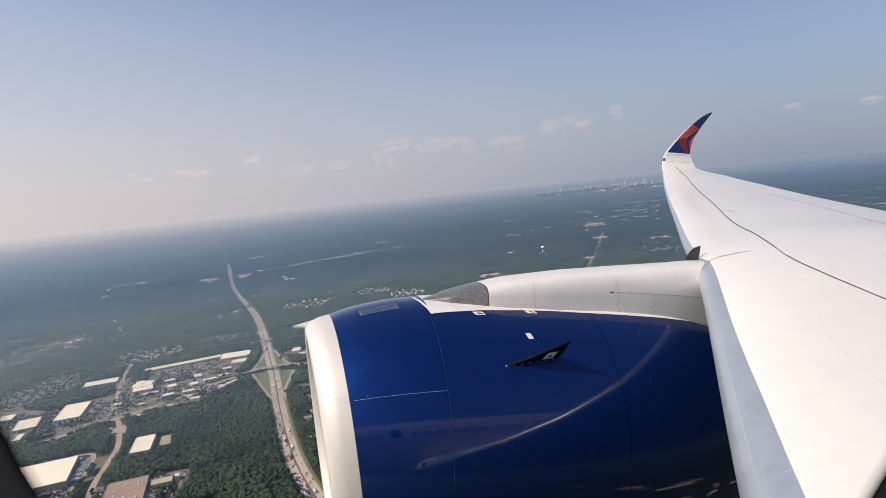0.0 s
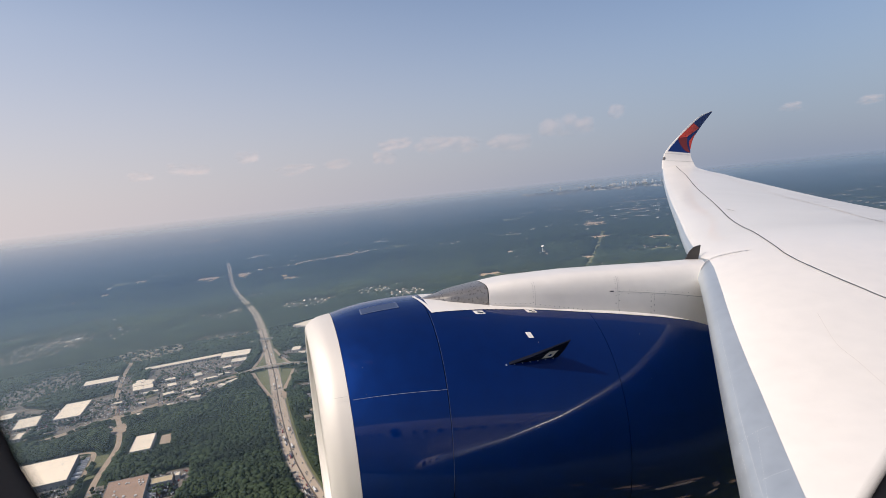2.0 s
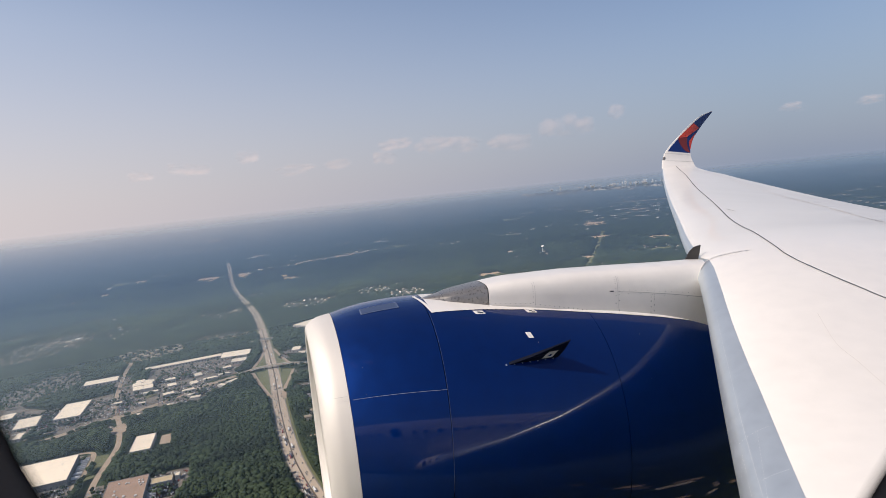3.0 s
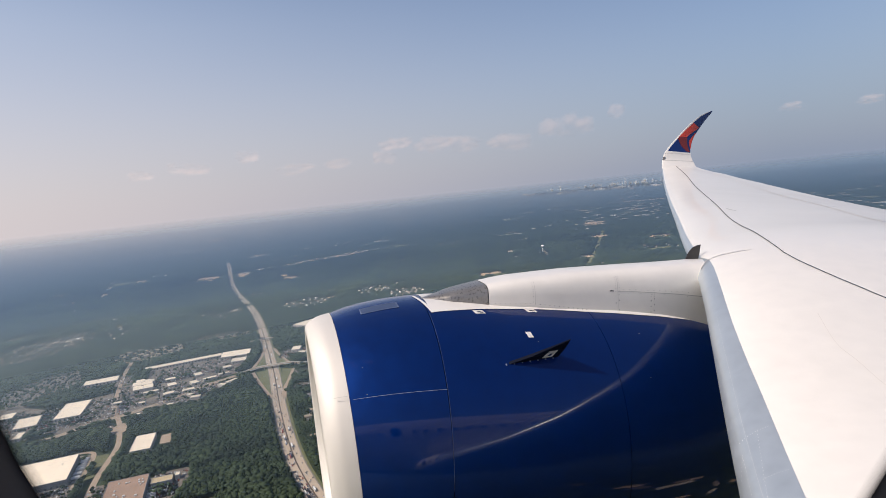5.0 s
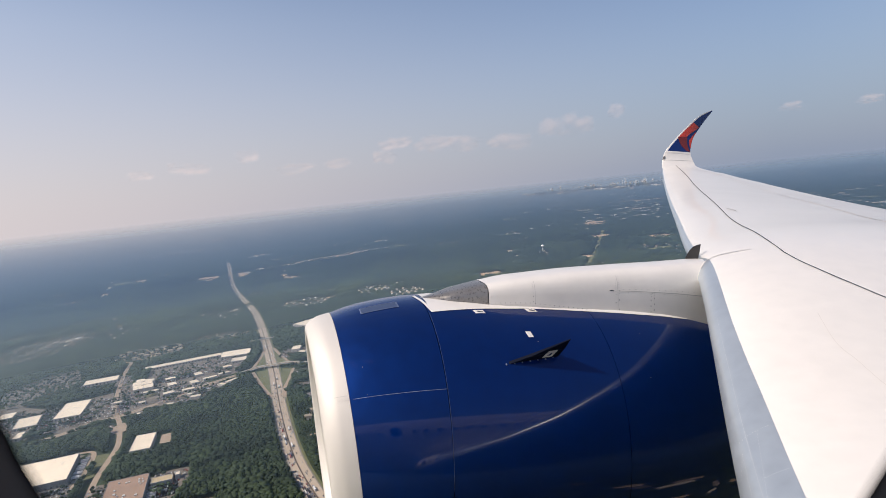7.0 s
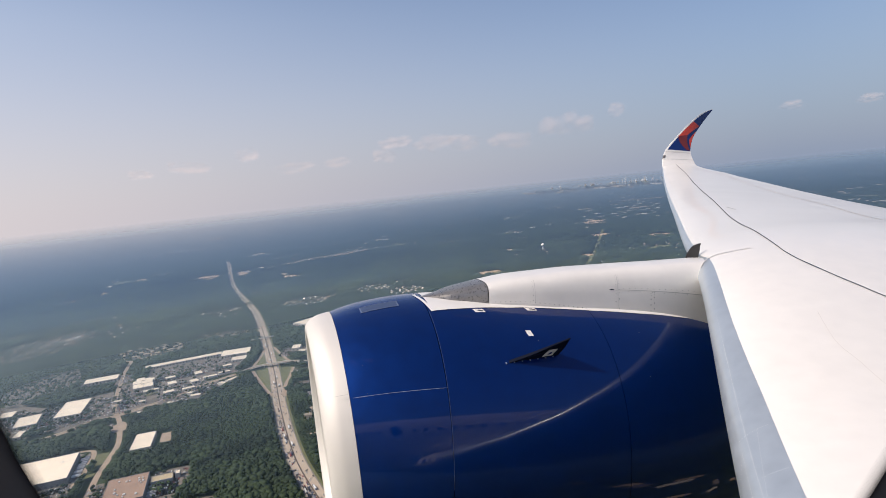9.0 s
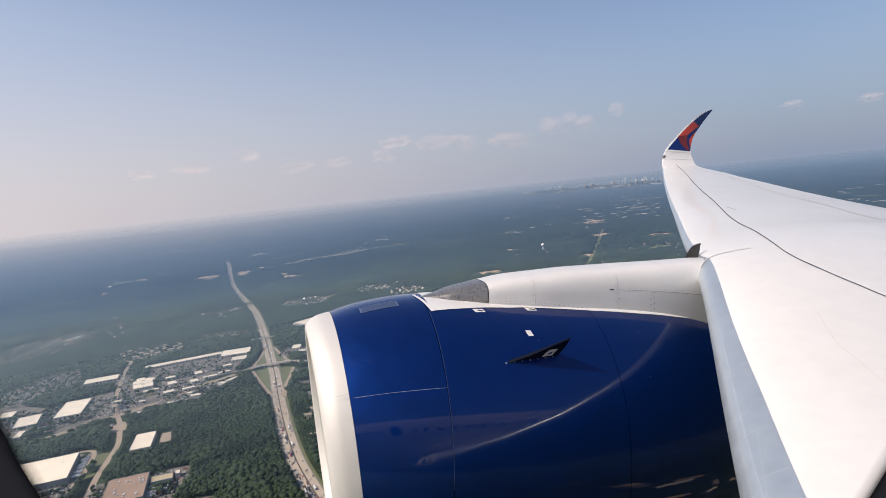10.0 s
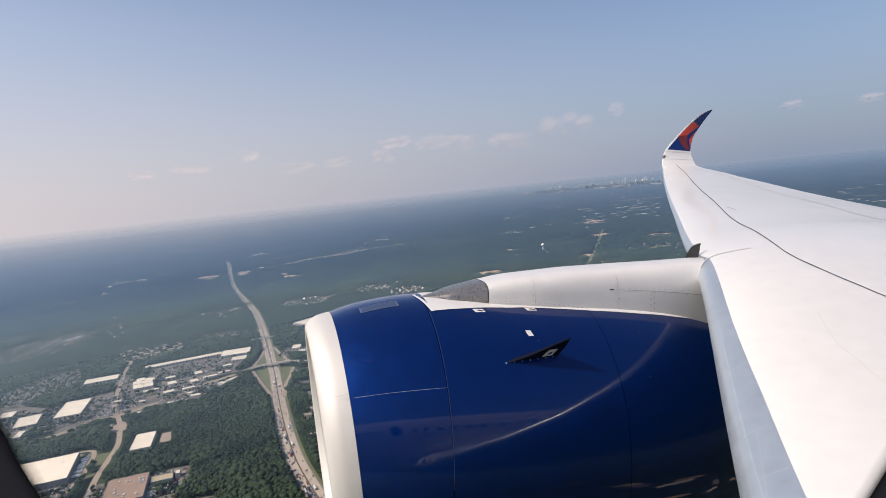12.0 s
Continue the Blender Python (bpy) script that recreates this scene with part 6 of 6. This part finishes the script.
def truck_kind():
    ob = thing("truck", Matrix.Identity(4), "white articulated lorry on the motorway", "truck", "lorries on the motorway")
    part("trailer", block(-1.3, 1.3, -9, 5, 1.1, 4.1, 0.08), TRUCK_WHITE, ob)
    part("cab", block(-1.25, 1.25, 5.6, 9, 0.6, 3.6, 0.25), CAR_PAINT, ob)
    part("chassis", block(-0.9, 0.9, -8.6, 8.6, 0.45, 1.1), RUBBER, ob)
    return ob


def trailer_kind():
    ob = thing("semi_trailer", Matrix.Identity(4), "parked box trailer backed up to a warehouse dock", "trailer", "trailers at the warehouse docks")
    part("box", block(-1.3, 1.3, -7, 7, 1.1, 4.0, 0.08), TRAILER_SKIN, ob)
    part("chassis", block(-0.9, 0.9, -6.6, 6.6, 0.45, 1.1), RUBBER, ob)
    for x in (-0.9, 0.9):
        bm = bmesh.new()
        bmesh.ops.create_cone(bm, cap_ends=True, segments=8, radius1=0.5, radius2=0.5, depth=0.4, matrix=Matrix.Translation((x, -5, 0.5)) @ Matrix.Rotation(math.pi / 2, 4, "Y"))
        part("wheel", bm, RUBBER, ob)
    return ob


TRAILER = trailer_kind()
rng = random.Random(77)
c, s = math.cos(radians(19)), math.sin(radians(19))
spots = []
for k in range(22):
    if rng.random() < 0.6:
        spots.append((-785 + 73 * c - (-58 + 5 * k) * s, 1110 + 73 * s + (-58 + 5 * k) * c, 109))
for k in range(14):
    if rng.random() < 0.5:
        spots.append((-563 + 41 * c - (-44 + 6 * k) * s, 994 + 41 * s + (-44 + 6 * k) * c, 109))
for p in spots[1:]:
    copy_thing(TRAILER, land_pose(*p, 1.0, 0.45))
TRAILER.matrix_world = land_pose(*spots[0], 1.0, 0.45)
CAR, TRUCK = car_kind(), truck_kind()
rng = random.Random(8)
run = spline([(x, y, 0) for x, y in HIGHWAY], 30)
lanes = (3.1, 5.9, 8.7, 11.6)
stations = [i for i in range(len(run) - 1) if 850 < run[i].length < 3600]
for n in range(200):
    i = rng.choice(stations)
    t = rng.random()
    p = run[i].lerp(run[i + 1], t)
    d = (run[i + 1] - run[i]).normalized()
    near_side = rng.random() < 0.62
    off = rng.choice(lanes) * (-1 if near_side else 1)
    q = p + Vector((-d.y, d.x, 0)) * off
    turn = math.degrees(math.atan2(-d.x, d.y)) + (0 if near_side else 180)
    copy_thing(TRUCK if rng.random() < 0.08 else CAR, land_pose(q.x, q.y, turn, 1.0, 0.55))
CAR.matrix_world = land_pose(-399, 1347, 198, 1.0, 0.55)
TRUCK.matrix_world = land_pose(-347, 1224, 18, 1.0, 0.55)


def many_boxes(name, specs, mat, label, category):
    """A joined heap of small bevel-less boxes: x, y, turn, width, length, height, lift."""
    verts, faces = [], []
    for x, y, t, w, l, h, z in specs:
        c, s, b = math.cos(t), math.sin(t), len(verts)
        for zz, f in ((0, 1), (h * 0.6, 1), (h, 0.62)):
            for u, v in ((-w / 2, -l / 2), (w / 2, -l / 2), (w / 2, l / 2), (-w / 2, l / 2)):
                verts.append(on_land(x + (u * c - v * s) * f, y + (u * s + v * c) * f, z + zz))
        for k in (0, 4):
            faces += [(b + k + i, b + k + (i + 1) % 4, b + k + 4 + (i + 1) % 4, b + k + 4 + i) for i in range(4)]
        faces.append((b + 8, b + 9, b + 10, b + 11))
    me = bpy.data.meshes.new(name)
    me.from_pydata(verts, [], faces)
    me.materials.append(mat)
    return tagged(new(name, me), label, category, kind="stuff")


CAR_COLOURS = ((0.0, (0.03, 0.03, 0.035)), (0.3, (0.42, 0.41, 0.40)), (0.5, (0.18, 0.18, 0.19)), (0.68, (0.07, 0.08, 0.12)), (0.8, (0.22, 0.04, 0.03)), (0.88, (0.66, 0.64, 0.60)))


def island_paint(name, colours):
    """Paint that changes from one joined piece to the next."""
    m = bpy.data.materials.new(name)
    m.use_nodes = True
    n, l = m.node_tree.nodes, m.node_tree.links
    geo, ramp = n.new("ShaderNodeNewGeometry"), n.new("ShaderNodeValToRGB")
    ramp.color_ramp.interpolation = "CONSTANT"
    for pos, col in colours:
        e = ramp.color_ramp.elements.new(pos) if pos else ramp.color_ramp.elements[0]
        e.color = (*col, 1)
    l.new(geo.outputs["Random Per Island"], ramp.inputs[0])
    l.new(ramp.outputs[0], n["Principled BSDF"].inputs["Base Color"])
    n["Principled BSDF"].inputs["Roughness"].default_value = 0.3
    return m


many_boxes("distant_houses", far_specs, island_paint("mixed distant roofs", ((0.0, (0.40, 0.31, 0.24)), (0.25, (0.60, 0.48, 0.37)), (0.45, (0.24, 0.20, 0.16)), (0.65, (0.62, 0.52, 0.41)), (0.88, (0.84, 0.77, 0.66)))), "small pale and brown roofs scattered in the distant woods", "houses")
rng = random.Random(14)
queue = []
for a, b in zip(run, run[1:]):
    if 840 < a.length < 1700:
        d = (b - a).normalized()
        n = Vector((-d.y, d.x, 0))
        for k in range(int((b - a).length // 9) + 1):
            for off in (-3.1, -5.9, -8.7, -11.6):
                if rng.random() < 0.30 * (1 - (a.length - 840) / 1100):
                    q = a + d * (9 * k + rng.uniform(-2.5, 2.5)) + n * off
                    long = rng.random() < 0.06
                    queue.append((q.x, q.y, math.atan2(-d.x, d.y), 2.5 if long else 1.9, 13 if long else 4.6, 3.8 if long else 1.5, 0.55))
many_boxes("queued_cars", queue, island_paint("mixed queue colours", CAR_COLOURS), "dense queue of cars and vans on the motorway", "cars")
rng = random.Random(12)
specs = []
for x, y, w, d, t in LOTS:
    tr = radians(t)
    for row in range(int(d // 17)):
        v = -d / 2 + 8 + row * 17
        for side_v in (-2.7, 2.7):
            for k in range(int(w // 2.9)):
                if rng.random() < 0.38:
                    u = -w / 2 + 3 + k * 2.9
                    px, py = x + u * math.cos(tr) - (v + side_v) * math.sin(tr), y + u * math.sin(tr) + (v + side_v) * math.cos(tr)
                    if not any(abs((px - cx) * math.cos(a) + (py - cy) * math.sin(a)) < hw - 8 and abs(-(px - cx) * math.sin(a) + (py - cy) * math.cos(a)) < hd - 8 for cx, cy, hw, hd, a in OPEN[len(LOTS) + 1:]):
                        specs.append((px, py, tr, 1.9, 4.6, 1.5, 0.4))
many_boxes("parked_cars", specs, island_paint("mixed car colours", CAR_COLOURS), "rows of parked cars in mixed colours", "parked cars")

# ---- woods ----
bm = bmesh.new()
bmesh.ops.create_icosphere(bm, subdivisions=2, radius=1)
ICO_V = np.array([v.co for v in bm.verts])
ICO_F = np.array([[v.index for v in f.verts] for f in bm.faces])
bm.free()
bm = bmesh.new()
bmesh.ops.create_icosphere(bm, subdivisions=1, radius=1)
BALL_V = np.array([v.co for v in bm.verts])
BALL_F = np.array([[v.index for v in f.verts] for f in bm.faces])
bm.free()

KNOB_V = np.array([(0, 0, 1)] + [(0.89 * math.cos(a * 1.2566), 0.89 * math.sin(a * 1.2566), 0.45) for a in range(5)] + [(0.89 * math.cos((a + 0.5) * 1.2566), 0.89 * math.sin((a + 0.5) * 1.2566), -0.45) for a in range(5)])
KNOB_F = np.array([(0, 1 + a, 1 + (a + 1) % 5) for a in range(5)] + [(1 + a, 6 + a, 1 + (a + 1) % 5) for a in range(5)] + [(6 + a, 6 + (a + 1) % 5, 1 + (a + 1) % 5) for a in range(5)])


def crowns(name, places, base_v, base_f, label, jitter, soft=False, far=False):
    """Many lumpy tree crowns in one mesh: each place is x, y, radius, height."""
    g = np.random.default_rng(4)
    n, k = len(places), len(base_v)
    P = np.array(places)
    V = np.repeat(base_v[None], n, 0) * (1 + g.uniform(-jitter, jitter, (n, k, 1)))
    V = V * np.stack([P[:, 2] * g.uniform(0.85, 1.15, n), P[:, 2] * g.uniform(0.85, 1.15, n), P[:, 3] * 0.27], 1)[:, None]
    a = g.uniform(0, 6.283, n)[:, None]
    X, Y = V[..., 0] * np.cos(a) - V[..., 1] * np.sin(a), V[..., 0] * np.sin(a) + V[..., 1] * np.cos(a)
    X, Y, Z = X + P[:, 0:1], Y + P[:, 1:2], V[..., 2] + P[:, 3:4] * 0.66
    d = np.hypot(P[:, 0], P[:, 1])
    f = np.array([pull(r) for r in d])[:, None]
    W = np.stack([X * f, Y * f, EYE.z + f * (Z - EYE.z)], -1).reshape(-1, 3)
    F = (base_f[None] + (np.arange(n) * k)[:, None, None]).reshape(-1, 3)
    me = bpy.data.meshes.new(name)
    me.vertices.add(len(W))
    me.vertices.foreach_set("co", W.astype(np.float32).ravel())
    me.loops.add(F.size)
    me.loops.foreach_set("vertex_index", F.astype(np.int32).ravel())
    me.polygons.add(len(F))
    me.polygons.foreach_set("loop_start", np.arange(0, F.size, 3, dtype=np.int32))
    me.update(calc_edges=True)
    me.polygons.foreach_set("use_smooth", np.full(len(F), soft))
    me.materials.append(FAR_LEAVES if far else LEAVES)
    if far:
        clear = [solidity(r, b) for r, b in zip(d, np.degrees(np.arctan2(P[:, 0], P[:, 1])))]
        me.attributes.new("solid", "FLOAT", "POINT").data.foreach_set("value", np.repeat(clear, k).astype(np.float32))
    return tagged(new(name, me), label, "woods", kind="stuff")


def mask(x, y, wide=0.0):
    """True where nothing is built, for arrays of plan places."""
    ok = np.ones(len(x), bool)
    for cx, cy, w, d, t in OPEN:
        dx, dy = x - cx, y - cy
        u, v = dx * math.cos(t) + dy * math.sin(t), -dx * math.sin(t) + dy * math.cos(t)
        ok &= ~((abs(u) < w) & (abs(v) < d))
    for pts, gap in ((HIGHWAY, 23), (CROSS, 27), (SIDE, 16), *((r, 10) for r in RAMPS), *((r, 5) for r in STREETS), (OVERPASS, 9), (YARD_ROAD, 9), (POWER_CUT, 15)):
        for (x0, y0, *_), (x1, y1, *_) in zip(pts, pts[1:]):
            dx, dy = x1 - x0, y1 - y0
            t = np.clip(((x - x0) * dx + (y - y0) * dy) / (dx * dx + dy * dy), 0, 1)
            ok &= np.hypot(x - x0 - t * dx, y - y0 - t * dy) > gap + wide
    for c in PLOTS:
        ok &= ~inside(c, x, y)
    for hx, hy, r in HOMES:
        ok &= np.hypot(x - hx, y - hy) > r * 0.85
    return ok


g = np.random.default_rng(9)


def wood_places(r0, r1, a0, a1, gap, radius, height, fade=2800, span=2200):
    n = int(radians(a1 - a0) * (r1 * r1 - r0 * r0) / 2 / (gap * gap))
    r = np.sqrt(g.uniform(r0 * r0, r1 * r1, n))
    a = np.radians(g.uniform(a0, a1, n))
    x, y = r * np.sin(a), r * np.cos(a)
    ok = mask(x, y, max(0, radius - 6)) & (g.random(len(x)) > (r - fade) / span)
    x, y = x[ok], y[ok]
    grove = np.sin(x / 31 + 1.7 * np.sin(y / 57)) * np.sin(y / 37 + 1.9 * np.sin(x / 71))
    s = g.lognormal(-0.06, 0.30, len(x)).clip(0.5, 1.9) * (1 + 0.22 * grove)
    lot = np.zeros(len(x), bool)
    for cx, cy, rx, ry in SUBURBS:
        lot |= ((x - cx) / rx) ** 2 + ((y - cy) / ry) ** 2 < 1
    keep = ~lot | (g.random(len(x)) < 0.4)
    x, y, s, lot = x[keep], y[keep], s[keep], lot[keep]
    s = np.where(lot, s * 0.55, s)
    return np.stack([x, y, radius * s, height * (0.7 + 0.3 * s) * g.uniform(0.85, 1.15, len(x))], 1)


crowns("woods", wood_places(860, 1500, -48, -2, 4.3, 3.7, 13), BALL_V, BALL_F, "dense broadleaf woods beside the motorway", 0.32, soft=True)
crowns("woods", wood_places(1500, 2100, -48, 4, 6.0, 5.4, 13), BALL_V, BALL_F, "dense broadleaf woods beyond the warehouses", 0.3, soft=True)
crowns("woods", wood_places(2100, 2900, -46, 22, 8.0, 6.6, 15), KNOB_V, KNOB_F, "dense broadleaf woods beyond the suburb", 0.3)
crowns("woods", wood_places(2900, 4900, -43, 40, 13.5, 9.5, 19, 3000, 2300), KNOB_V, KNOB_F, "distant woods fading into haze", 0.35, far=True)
# scattered street trees in the car parks
pts = []
rng = random.Random(3)
for x, y, w, d, t in LOTS:
    for k in range(int(w * d / 330)):
        u, v, tr = rng.uniform(-w / 2, w / 2), rng.uniform(-d / 2, d / 2), radians(t)
        px, py = x + u * math.cos(tr) - v * math.sin(tr), y + u * math.sin(tr) + v * math.cos(tr)
        if not any(abs((px - cx) * math.cos(a) + (py - cy) * math.sin(a)) < hw - 6 and abs(-(px - cx) * math.sin(a) + (py - cy) * math.cos(a)) < hd - 6 for cx, cy, hw, hd, a in OPEN[len(LOTS) + 1:]):
            pts.append((px, py, rng.uniform(2.2, 4.2), rng.uniform(6, 10)))
crowns("lot_trees", pts, ICO_V, ICO_F, "young trees between the parking rows", 0.2)
